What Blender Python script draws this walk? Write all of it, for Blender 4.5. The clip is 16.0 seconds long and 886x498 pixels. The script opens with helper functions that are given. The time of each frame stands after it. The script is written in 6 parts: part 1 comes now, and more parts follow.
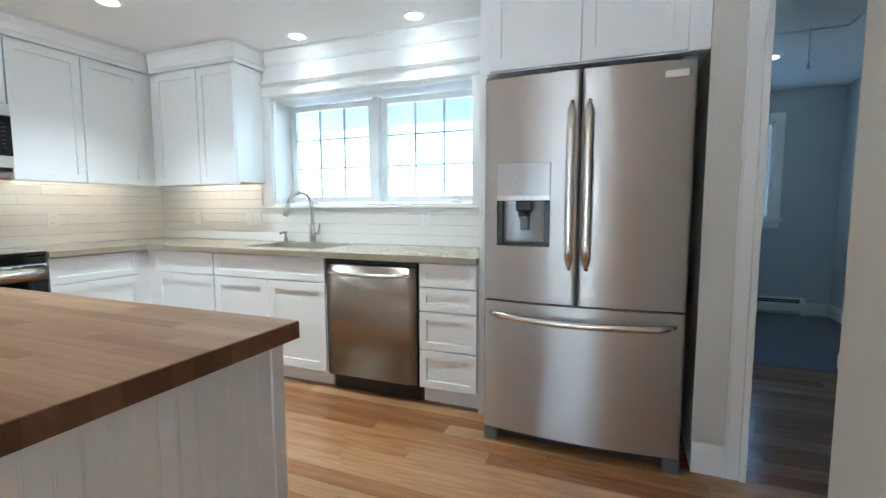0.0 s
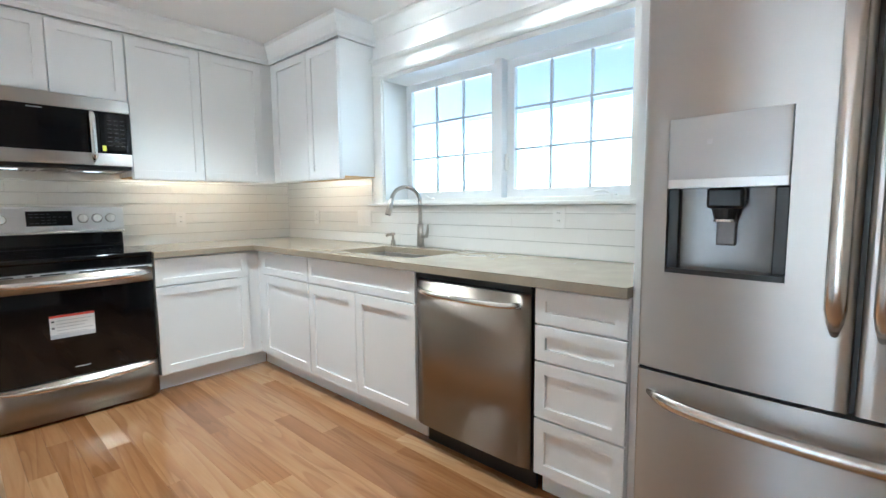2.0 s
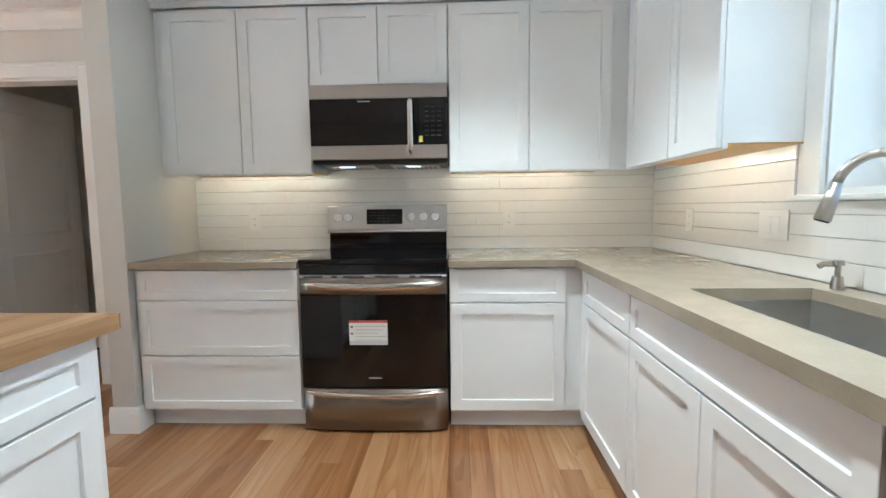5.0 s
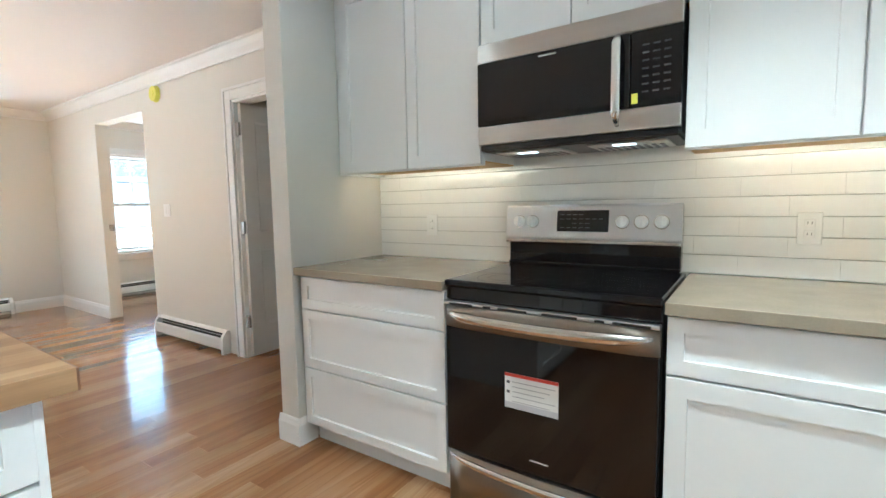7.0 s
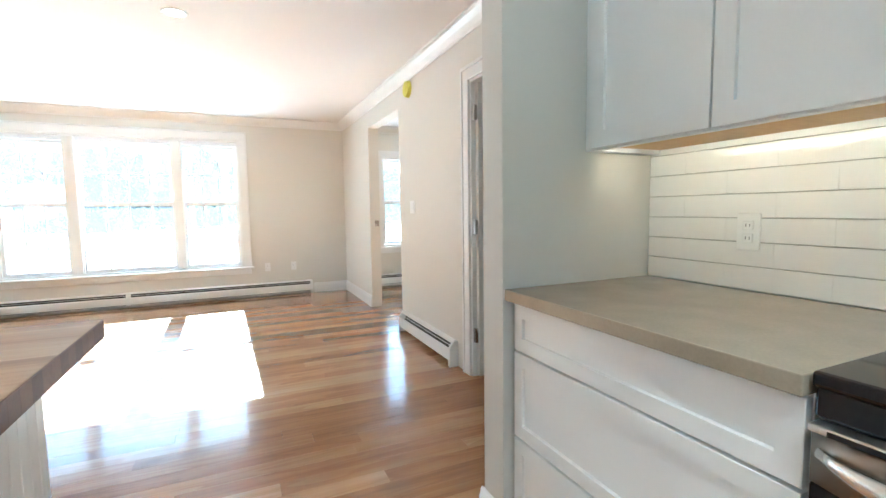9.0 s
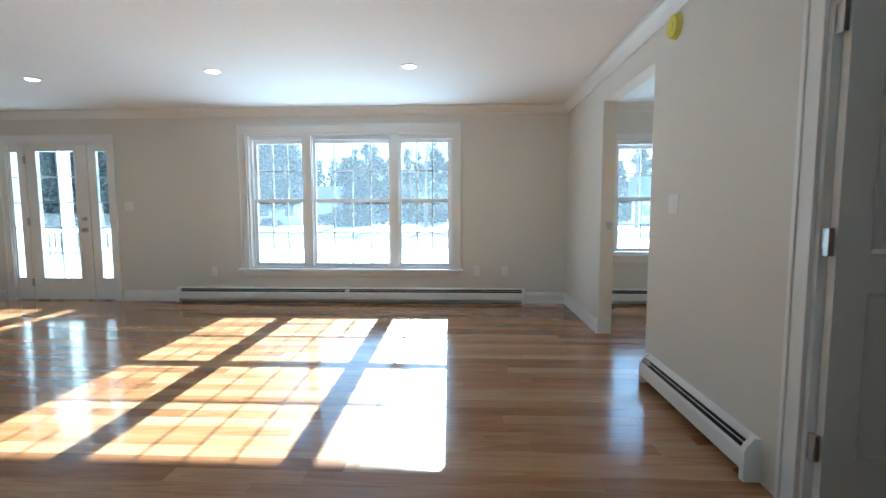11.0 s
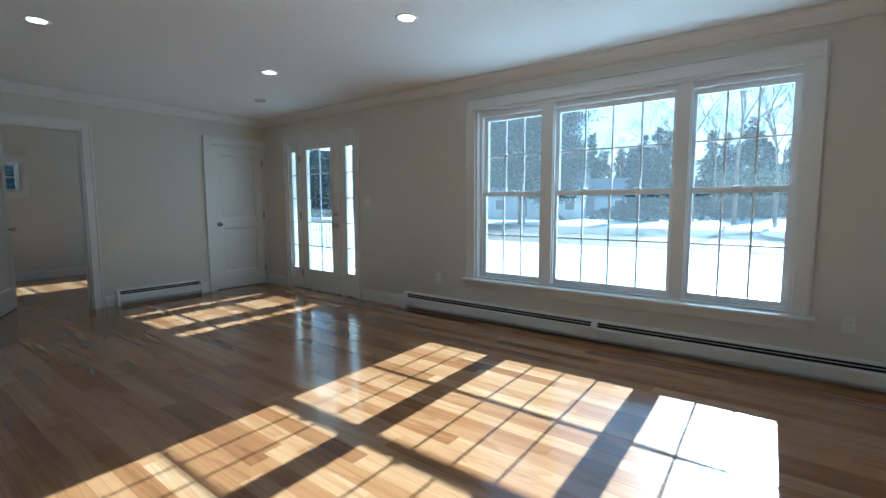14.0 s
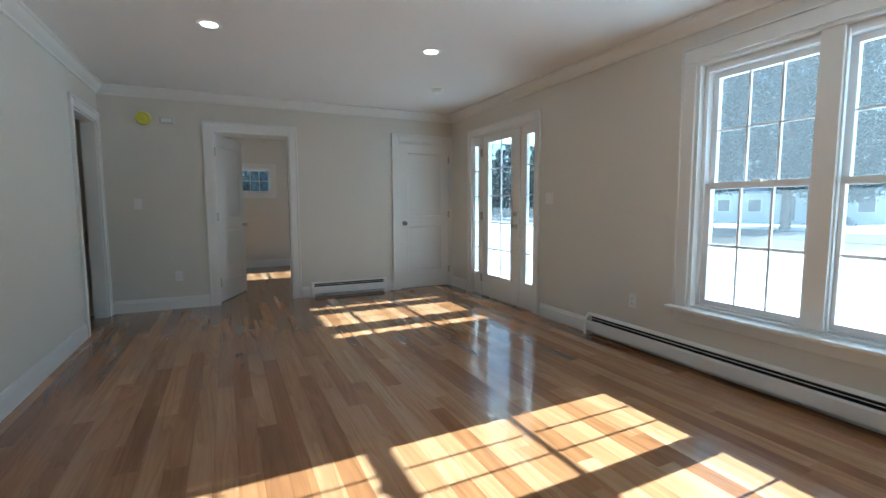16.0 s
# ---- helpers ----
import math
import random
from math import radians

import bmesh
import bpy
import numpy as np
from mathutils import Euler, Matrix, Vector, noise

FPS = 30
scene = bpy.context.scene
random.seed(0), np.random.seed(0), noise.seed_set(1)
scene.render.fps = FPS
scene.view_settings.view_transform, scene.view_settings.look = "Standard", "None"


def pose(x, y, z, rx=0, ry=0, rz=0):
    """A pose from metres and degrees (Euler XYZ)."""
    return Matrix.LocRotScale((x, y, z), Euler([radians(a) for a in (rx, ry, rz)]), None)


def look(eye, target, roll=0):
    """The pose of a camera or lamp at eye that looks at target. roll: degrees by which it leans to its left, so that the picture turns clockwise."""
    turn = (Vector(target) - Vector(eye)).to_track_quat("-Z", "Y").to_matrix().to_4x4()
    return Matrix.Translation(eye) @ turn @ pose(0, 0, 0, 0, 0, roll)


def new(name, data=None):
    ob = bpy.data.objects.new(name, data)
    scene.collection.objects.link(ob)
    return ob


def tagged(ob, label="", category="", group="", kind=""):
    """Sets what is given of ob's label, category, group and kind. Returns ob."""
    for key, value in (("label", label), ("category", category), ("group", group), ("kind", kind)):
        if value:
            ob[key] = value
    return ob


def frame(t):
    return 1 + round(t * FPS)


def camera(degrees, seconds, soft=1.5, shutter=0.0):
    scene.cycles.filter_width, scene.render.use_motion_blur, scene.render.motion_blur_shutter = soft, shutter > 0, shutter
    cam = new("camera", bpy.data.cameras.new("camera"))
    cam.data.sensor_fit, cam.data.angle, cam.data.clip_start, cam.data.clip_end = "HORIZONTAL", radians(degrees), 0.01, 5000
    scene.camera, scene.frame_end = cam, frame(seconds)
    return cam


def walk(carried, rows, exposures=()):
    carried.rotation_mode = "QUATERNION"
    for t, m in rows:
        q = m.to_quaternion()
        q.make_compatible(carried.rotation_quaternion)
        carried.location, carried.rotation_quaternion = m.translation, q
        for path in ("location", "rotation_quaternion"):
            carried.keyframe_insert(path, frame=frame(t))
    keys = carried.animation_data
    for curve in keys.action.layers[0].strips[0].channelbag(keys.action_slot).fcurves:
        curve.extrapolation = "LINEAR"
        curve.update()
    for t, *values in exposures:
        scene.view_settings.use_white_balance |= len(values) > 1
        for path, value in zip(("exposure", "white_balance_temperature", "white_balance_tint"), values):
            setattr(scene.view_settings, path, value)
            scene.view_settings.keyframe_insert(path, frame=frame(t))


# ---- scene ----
cam = camera(88.5, 16.0)
PATH = [
    (0, (0.475, 0.795, 1.200), (-0.266, 2.643, 1.015), -0.1),
    (0.5, (0.443, 1.057, 1.194), (-0.343, 2.887, 1.011), -0.1),
    (1, (0.412, 1.306, 1.199), (-0.521, 3.065, 1.010), -0.4),
    (1.5, (0.355, 1.499, 1.194), (-0.780, 3.136, 1.011), -0.4),
    (2, (0.261, 1.687, 1.193), (-1.080, 3.158, 1.000), -0.5),
    (2.5, (0.174, 1.885, 1.186), (-1.372, 3.139, 0.994), -0.7),
    (3, (0.075, 2.060, 1.185), (-1.637, 3.077, 0.990), -0.5),
    (3.5, (-0.089, 2.242, 1.179), (-1.935, 2.987, 0.990), -0.7),
    (4, (-0.271, 2.375, 1.167), (-2.206, 2.852, 0.987), -0.8),
    (6.5, (-1.323, 2.796, 1.208), (-3.114, 1.928, 1.016), -0.8),
    (7, (-1.525, 2.745, 1.203), (-3.178, 1.635, 1.016), -1.0),
    (7.5, (-1.713, 2.671, 1.209), (-3.179, 1.325, 1.016), -1.2),
    (8, (-1.884, 2.521, 1.198), (-3.155, 0.988, 1.010), -1.1),
    (8.5, (-2.007, 2.368, 1.206), (-3.086, 0.694, 1.022), -1.0),
    (9, (-2.155, 2.175, 1.183), (-2.975, 0.359, 1.010), -0.8),
    (9.5, (-2.241, 1.929, 1.170), (-2.803, 0.017, 0.995), -0.4),
    (10, (-2.320, 1.675, 1.170), (-2.648, -0.290, 1.000), -0.3),
    (12.5, (-2.361, 0.122, 1.190), (-1.733, -1.768, 1.004), -0.2),
    (13, (-2.336, -0.183, 1.190), (-1.536, -2.006, 0.999), -0.3),
    (13.5, (-2.285, -0.451, 1.196), (-1.286, -2.173, 1.004), -0.2),
    (14, (-2.172, -0.706, 1.203), (-0.966, -2.290, 1.007), -0.2),
    (14.5, (-2.073, -0.952, 1.189), (-0.674, -2.369, 0.995), -0.1),
    (15, (-1.984, -1.227, 1.176), (-0.415, -2.452, 0.984), -0.3),
    (15.5, (-1.844, -1.430, 1.170), (-0.154, -2.483, 0.980), -0.0),
    (16, (-1.769, -1.651, 1.170), (0.030, -2.505, 0.981), -0.2),
]
EXPOSURES = [(0.0, 4.05, 5050, -4), (4.0, 4.0, 5250, -1), (6.5, 4.1, 5200, -6), (8.0, 4.3, 5050, -8), (9.0, 4.3, 5050, -8), (10.0, 3.75, 4900, -8),
             (12.5, 2.35, 4550, -13), (14.0, 2.1, 4550, -12), (15.0, 2.12, 4550, -12), (15.5, 2.35, 4700, -10), (16.0, 2.65, 4850, -9)]
walk(cam, [(t, look(eye, target, roll)) for t, eye, target, roll in PATH], EXPOSURES)


# ---- world, sun, exposure ----
world = bpy.data.worlds.new("sky")
scene.world = world
world.use_nodes = True
wn = world.node_tree
sky = wn.nodes.new("ShaderNodeTexSky")
sky.sky_type = "NISHITA"
sky.sun_disc = False
sky.dust_density = 0.2
sky.sun_elevation = radians(28)
sky.sun_rotation = radians(181)
wn.links.new(sky.outputs["Color"], wn.nodes["Background"].inputs["Color"])
wn.nodes["Background"].inputs["Strength"].default_value = 0.05

sun_data = bpy.data.lights.new("sun", "SUN")
sun_data.energy = 5.0
sun_data.angle = radians(0.5)
sun_data.color = (1.0, 0.975, 0.94)
sun = new("sun", sun_data)
sun.matrix_world = look((0, 0, 0), (-0.025, 1.0, -0.526))

for lx, ly, power in ((-2.50, 2.73, 7.0), (-1.25, 2.73, 7.0), (-1.81, 3.62, 1.6), (-0.86, 3.62, 1.6)):
    can = bpy.data.lights.new("downlight_lamp", "SPOT")
    can.energy, can.spot_size, can.spot_blend, can.shadow_soft_size = power, radians(110), 0.8, 0.05
    can.color = (1.0, 0.93, 0.84)
    new("downlight_lamp", can).matrix_world = pose(lx, ly, 2.43)

# ---- materials ----


def base_mat(name, color, rough=0.5, metal=0.0, coat=0.0):
    m = bpy.data.materials.new(name)
    m.use_nodes = True
    b = m.node_tree.nodes["Principled BSDF"]
    b.inputs["Base Color"].default_value = (*color, 1)
    b.inputs["Roughness"].default_value = rough
    b.inputs["Metallic"].default_value = metal
    b.inputs["Coat Weight"].default_value = coat
    b.inputs["Coat Roughness"].default_value = 0.08
    return m


def node(m, kind, **values):
    n = m.node_tree.nodes.new(kind)
    for key, value in values.items():
        n.inputs[key].default_value = value
    return n


def link(m, a, b):
    m.node_tree.links.new(a, b)


def coords(m, scale=(1, 1, 1)):
    tc = node(m, "ShaderNodeNewGeometry")
    mp = node(m, "ShaderNodeMapping", Scale=scale)
    link(m, tc.outputs["Position"], mp.inputs["Vector"])
    return mp.outputs["Vector"]


def ramp(m, fac, stops):
    r = m.node_tree.nodes.new("ShaderNodeValToRGB")
    e = r.color_ramp.elements
    e[0].position, e[0].color = stops[0][0], (*stops[0][1], 1)
    e[1].position, e[1].color = stops[-1][0], (*stops[-1][1], 1)
    for p, c in stops[1:-1]:
        k = e.new(p)
        k.color = (*c, 1)
    link(m, fac, r.inputs["Fac"])
    return r.outputs["Color"]


def grainy(name, color, rough=0.5, metal=0.0, vary=0.05, scale=3.0, fine=120.0, bump=0.02, stretch=(1, 1, 1), coat=0.0):
    """A surface with slow and fine variation of colour, gloss and relief."""
    m = base_mat(name, color, rough, metal, coat)
    b = m.node_tree.nodes["Principled BSDF"]
    v = coords(m, stretch)
    n1 = node(m, "ShaderNodeTexNoise", Scale=scale, Detail=4.0)
    n2 = node(m, "ShaderNodeTexNoise", Scale=fine, Detail=3.0)
    link(m, v, n1.inputs["Vector"])
    link(m, v, n2.inputs["Vector"])
    lo = tuple(max(0.0, c * (1 - vary)) for c in color)
    hi = tuple(min(1.0, c * (1 + vary)) for c in color)
    mix = node(m, "ShaderNodeMath")
    mix.operation = "MULTIPLY_ADD"
    mix.inputs[1].default_value = 0.4
    link(m, n2.outputs["Fac"], mix.inputs[0])
    half = node(m, "ShaderNodeMath")
    half.operation = "MULTIPLY"
    half.inputs[1].default_value = 0.6
    link(m, n1.outputs["Fac"], half.inputs[0])
    link(m, half.outputs[0], mix.inputs[2])
    link(m, ramp(m, mix.outputs[0], [(0.3, lo), (0.7, hi)]), b.inputs["Base Color"])
    mr = node(m, "ShaderNodeMapRange")
    mr.inputs["To Min"].default_value = max(0.02, rough * 0.85)
    mr.inputs["To Max"].default_value = min(1.0, rough * 1.15)
    link(m, n1.outputs["Fac"], mr.inputs["Value"])
    link(m, mr.outputs["Result"], b.inputs["Roughness"])
    if bump:
        bp = node(m, "ShaderNodeBump", Strength=bump, Distance=0.005)
        link(m, n2.outputs["Fac"], bp.inputs["Height"])
        link(m, bp.outputs["Normal"], b.inputs["Normal"])
    return m


def wood(name, tones, rnd, rough=0.3, coat=0.3, grain=(1.2, 26, 26), spread=0.48, rings=0.0):
    """Boards along x: a tone for each board, with grain lines along it. rnd: 'object' or 'island'."""
    m = base_mat(name, tones[0], rough, 0, coat)
    b = m.node_tree.nodes["Principled BSDF"]
    if rnd == "object":
        pick = node(m, "ShaderNodeObjectInfo").outputs["Random"]
    else:
        pick = node(m, "ShaderNodeNewGeometry").outputs["Random Per Island"]
    geo = node(m, "ShaderNodeNewGeometry")
    shift = node(m, "ShaderNodeVectorMath")
    shift.operation = "MULTIPLY_ADD"
    shift.inputs[1].default_value = (13.0, 7.0, 5.0)
    comb = node(m, "ShaderNodeCombineXYZ")
    for k in "XYZ":
        link(m, pick, comb.inputs[k])
    link(m, comb.outputs[0], shift.inputs[0])
    link(m, geo.outputs["Position"], shift.inputs[2])
    mp = node(m, "ShaderNodeMapping", Scale=grain)
    link(m, shift.outputs[0], mp.inputs["Vector"])
    n1 = node(m, "ShaderNodeTexNoise", Scale=1.0, Detail=6.0, Distortion=1.2)
    link(m, mp.outputs["Vector"], n1.inputs["Vector"])
    n2 = node(m, "ShaderNodeTexNoise", Scale=8.0, Detail=3.0)
    link(m, mp.outputs["Vector"], n2.inputs["Vector"])
    s = node(m, "ShaderNodeMath")
    s.operation = "MULTIPLY_ADD"
    s.inputs[1].default_value = spread
    link(m, pick, s.inputs[0])
    g = node(m, "ShaderNodeMath")
    g.operation = "MULTIPLY"
    g.inputs[1].default_value = 1 - spread
    link(m, n1.outputs["Fac"], g.inputs[0])
    link(m, g.outputs[0], s.inputs[2])
    k = len(tones)
    col = ramp(m, s.outputs[0], [(0.12 + 0.76 * i / (k - 1), c) for i, c in enumerate(tones)])
    mixc = m.node_tree.nodes.new("ShaderNodeMix")
    mixc.data_type = "RGBA"
    mixc.blend_type = "MULTIPLY"
    mixc.inputs[0].default_value = 0.2
    link(m, col, mixc.inputs[6])
    link(m, ramp(m, n2.outputs["Fac"], [(0.35, (0.62, 0.5, 0.4)), (0.6, (1, 1, 1))]), mixc.inputs[7])
    link(m, mixc.outputs[2], b.inputs["Base Color"])
    if rings:
        mp3 = node(m, "ShaderNodeMapping", Scale=(0.45, 6.0, 6.0))
        link(m, shift.outputs[0], mp3.inputs["Vector"])
        n3 = node(m, "ShaderNodeTexNoise", Scale=1.0, Detail=2.0, Distortion=0.4)
        link(m, mp3.outputs["Vector"], n3.inputs["Vector"])
        mul = node(m, "ShaderNodeMath")
        mul.operation = "MULTIPLY"
        mul.inputs[1].default_value = 10.0
        link(m, n3.outputs["Fac"], mul.inputs[0])
        saw = node(m, "ShaderNodeMath")
        saw.operation = "FRACT"
        link(m, mul.outputs[0], saw.inputs[0])
        lines = m.node_tree.nodes.new("ShaderNodeMix")
        lines.data_type = "RGBA"
        lines.blend_type = "MULTIPLY"
        lines.inputs[0].default_value = rings
        link(m, mixc.outputs[2], lines.inputs[6])
        link(m, ramp(m, saw.outputs[0], [(0.0, (1, 1, 1)), (0.62, (0.86, 0.78, 0.7)), (0.93, (0.55, 0.42, 0.32)), (1.0, (1, 1, 1))]), lines.inputs[7])
        link(m, lines.outputs[2], b.inputs["Base Color"])
    bp = node(m, "ShaderNodeBump", Strength=0.02, Distance=0.002)
    link(m, n2.outputs["Fac"], bp.inputs["Height"])
    link(m, bp.outputs["Normal"], b.inputs["Normal"])
    return m


# Glass with a pale bluish haze mixed in, standing in for lens glare.
def glass_mat(name, glare_haze=0.018):
    m = bpy.data.materials.new(name)
    m.use_nodes = True
    m.node_tree.nodes.remove(m.node_tree.nodes["Principled BSDF"])
    out = m.node_tree.nodes["Material Output"]
    tr = node(m, "ShaderNodeBsdfTransparent")
    tr.inputs["Color"].default_value = (0.96, 0.98, 0.98, 1)
    gl = node(m, "ShaderNodeBsdfGlossy", Roughness=0.02)
    lw = node(m, "ShaderNodeLayerWeight", Blend=0.5)
    pw = node(m, "ShaderNodeMath")
    pw.operation = "POWER"
    pw.inputs[1].default_value = 5.0
    link(m, lw.outputs["Facing"], pw.inputs[0])
    fr = node(m, "ShaderNodeMath")
    fr.operation = "MULTIPLY_ADD"
    fr.inputs[1].default_value = 0.85
    fr.inputs[2].default_value = 0.035
    link(m, pw.outputs[0], fr.inputs[0])
    mx = node(m, "ShaderNodeMixShader")
    link(m, fr.outputs[0], mx.inputs[0])
    link(m, tr.outputs[0], mx.inputs[1])
    link(m, gl.outputs[0], mx.inputs[2])
    # This translucent layer is the glare veil put into the pane, not dirt.
    dust = node(m, "ShaderNodeBsdfTranslucent")
    dust.inputs["Color"].default_value = (0.9, 0.95, 1.0, 1)
    veil = node(m, "ShaderNodeMixShader")
    veil.inputs[0].default_value = glare_haze
    link(m, mx.outputs[0], veil.inputs[1])
    link(m, dust.outputs[0], veil.inputs[2])
    link(m, veil.outputs[0], out.inputs["Surface"])
    return m


def glow(name, color, strength):
    m = base_mat(name, color, 0.5)
    b = m.node_tree.nodes["Principled BSDF"]
    b.inputs["Emission Color"].default_value = (*color, 1)
    b.inputs["Emission Strength"].default_value = strength
    return m


OAK = [(0.19, 0.078, 0.030), (0.30, 0.140, 0.053), (0.38, 0.198, 0.086), (0.45, 0.256, 0.122), (0.58, 0.39, 0.22)]
M_PLANK = wood("oak_plank", OAK, "object", 0.2, 0.4, (0.6, 9, 9), 0.52, 0.4)
M_PLANKS = wood("oak_planks", OAK, "island", 0.2, 0.4, (0.6, 9, 9), 0.52, 0.4)
M_GAP = grainy("floor_gap", (0.18, 0.09, 0.042), 0.8)
M_BLOCK = wood("butcher_block", [(0.26, 0.14, 0.062), (0.42, 0.255, 0.125), (0.55, 0.365, 0.195)], "object", 0.48, 0.0, (1.5, 30, 30))
M_ENDGRAIN = wood("end_grain", [(0.10, 0.040, 0.018), (0.16, 0.070, 0.032), (0.22, 0.105, 0.05)], "object", 0.5, 0.0, (40, 40, 40))
M_WALL = grainy("wall_paint", (0.71, 0.69, 0.63), 0.7, vary=0.015, scale=0.8, fine=220, bump=0.03)
M_WALLK = grainy("grey_white_paint", (0.62, 0.598, 0.55), 0.65, vary=0.015, scale=0.8, fine=220, bump=0.03)
M_BLUE = grainy("blue_grey_paint", (0.55, 0.58, 0.59), 0.7, vary=0.02, scale=0.8, fine=220, bump=0.03)
M_CEIL = grainy("ceiling_paint", (0.80, 0.79, 0.78), 0.85, vary=0.012, scale=0.7, fine=260, bump=0.03)
M_TRIM = grainy("trim_paint", (0.80, 0.80, 0.78), 0.35, vary=0.012, scale=2, fine=90, bump=0.01)
M_CAB = grainy("cabinet_paint", (0.82, 0.83, 0.83), 0.32, vary=0.012, scale=2, fine=90, bump=0.008)
M_VINYL = grainy("window_vinyl", (0.82, 0.83, 0.84), 0.35, vary=0.01, scale=2, fine=90, bump=0.0)
M_PLY = wood("cabinet_underside", [(0.52, 0.29, 0.09), (0.62, 0.38, 0.14)], "island", 0.5, 0.0, (2, 20, 20))
M_QUARTZ = grainy("quartz", (0.33, 0.285, 0.215), 0.2, vary=0.10, scale=9, fine=160, bump=0.0, stretch=(1, 1, 1))
M_TILE = grainy("tile_glaze", (0.84, 0.835, 0.81), 0.16, vary=0.01, scale=6, fine=30, bump=0.004, coat=0.2)
M_GROUT = grainy("grout", (0.50, 0.49, 0.47), 0.9, vary=0.06, scale=4, fine=200)
M_STEELV = grainy("brushed_steel", (0.455, 0.442, 0.42), 0.31, 1.0, vary=0.015, scale=1.0, fine=40, bump=0.0, stretch=(2, 2, 40))
# Same steel, with brown dim reflections of floor and room put into its colour.
M_STEEL_REFL = grainy("steel_dark_reflections", (0.28, 0.24, 0.20), 0.30, 1.0, vary=0.015, scale=1.0, fine=40, bump=0.0, stretch=(2, 2, 40))
M_STEEL = grainy("brushed_steel_flat", (0.60, 0.59, 0.575), 0.3, 1.0, vary=0.03, scale=1.0, fine=40, bump=0.0, stretch=(0.5, 0.5, 40))
M_SATIN = grainy("satin_steel", (0.66, 0.665, 0.67), 0.34, 1.0, vary=0.02, scale=2.0, fine=60, bump=0.0)
M_COOK = glow("cooktop_lamp", (0.95, 0.96, 1.0), 0.16)
M_CHROME = base_mat("polished_steel", (0.66, 0.64, 0.61), 0.24, 1.0)
M_SILVER = base_mat("silver_plastic", (0.50, 0.51, 0.515), 0.30, 0.5)
M_NICKEL = grainy("satin_nickel", (0.50, 0.48, 0.45), 0.28, 1.0, vary=0.04, bump=0.0)
M_WELL = grainy("dispenser_steel", (0.20, 0.205, 0.21), 0.30, 1.0, vary=0.03, bump=0.0)
M_BLACK = base_mat("black_glass", (0.004, 0.004, 0.005), 0.05)
M_RING = base_mat("burner_print", (0.022, 0.022, 0.024), 0.2)
M_DARK = grainy("black_plastic", (0.008, 0.008, 0.009), 0.32, vary=0.2, bump=0.01)
M_GREY = grainy("grey_plastic", (0.16, 0.16, 0.165), 0.4, vary=0.1, bump=0.01)
M_LIGHTGREY = grainy("light_grey_plastic", (0.55, 0.56, 0.58), 0.3, vary=0.05, bump=0.0)
M_GLASS = glass_mat("window_glass")
M_KEY = base_mat("key_print", (0.035, 0.035, 0.038), 0.3)
M_WHITE = grainy("white_plastic", (0.82, 0.82, 0.80), 0.35, vary=0.01, bump=0.0)
M_PAPER = base_mat("label_paper", (0.80, 0.80, 0.78), 0.6)
M_RED = base_mat("label_red", (0.60, 0.05, 0.03), 0.6)
M_TEXT = base_mat("label_text", (0.38, 0.38, 0.39), 0.6)
M_INK = base_mat("label_ink", (0.10, 0.10, 0.11), 0.6)
M_YELLOW = base_mat("yellow_plastic_cover", (0.75, 0.72, 0.10), 0.4)
M_LAMP = glow("led_lamp", (1.0, 0.93, 0.84), 3.0)
M_MUD = grainy("wet_mud", (0.075, 0.052, 0.036), 0.7, vary=0.4, scale=0.6, fine=9, bump=0.3)
M_LED = glow("under_cabinet_led", (1.0, 0.80, 0.58), 3.0)
M_PORCH = grainy("pale_blue_porch_paint", (0.40, 0.47, 0.56), 0.7, vary=0.03)
M_SNOW = grainy("snow", (0.86, 0.88, 0.92), 0.75, vary=0.05, scale=0.35, fine=14, bump=0.4)
M_ROAD = grainy("wet_asphalt", (0.05, 0.048, 0.047), 0.95, vary=0.35, scale=0.4, fine=20, bump=0.1)
M_BARK = grainy("bark", (0.14, 0.10, 0.075), 0.9, vary=0.3, scale=4, fine=40, bump=0.4)
M_TWIG = grainy("twigs", (0.20, 0.15, 0.12), 0.9, vary=0.3, scale=4, fine=40, bump=0.1)
M_PINE = grainy("pine_needles", (0.03, 0.052, 0.047), 0.8, vary=0.45, scale=1.5, fine=12, bump=0.3)
M_SIDING = grainy("house_siding", (0.62, 0.64, 0.66), 0.7, vary=0.05, scale=1, fine=30)
M_ROOF = grainy("roof_shingle", (0.30, 0.31, 0.33), 0.9, vary=0.2, scale=2, fine=30)

for m in (M_ROAD, M_MUD):
    m.node_tree.nodes["Principled BSDF"].inputs["Specular IOR Level"].default_value = 0.08
for m in (M_STEELV, M_STEEL, M_STEEL_REFL):
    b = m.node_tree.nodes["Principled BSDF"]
    b.inputs["Anisotropic"].default_value = 0.65 if m is M_STEEL_REFL else 0.9
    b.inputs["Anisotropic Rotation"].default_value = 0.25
    tg = node(m, "ShaderNodeTangent")
    tg.direction_type, tg.axis = "RADIAL", "Z"
    link(m, tg.outputs[0], b.inputs["Tangent"])

# ---- mesh helpers ----
ORIGIN = {}


def thing(name, loc, label, category, group="", kind=""):
    e = new(name)
    e.location = loc
    ORIGIN[e.name] = Vector(loc)
    return tagged(e, label, category, group, kind)


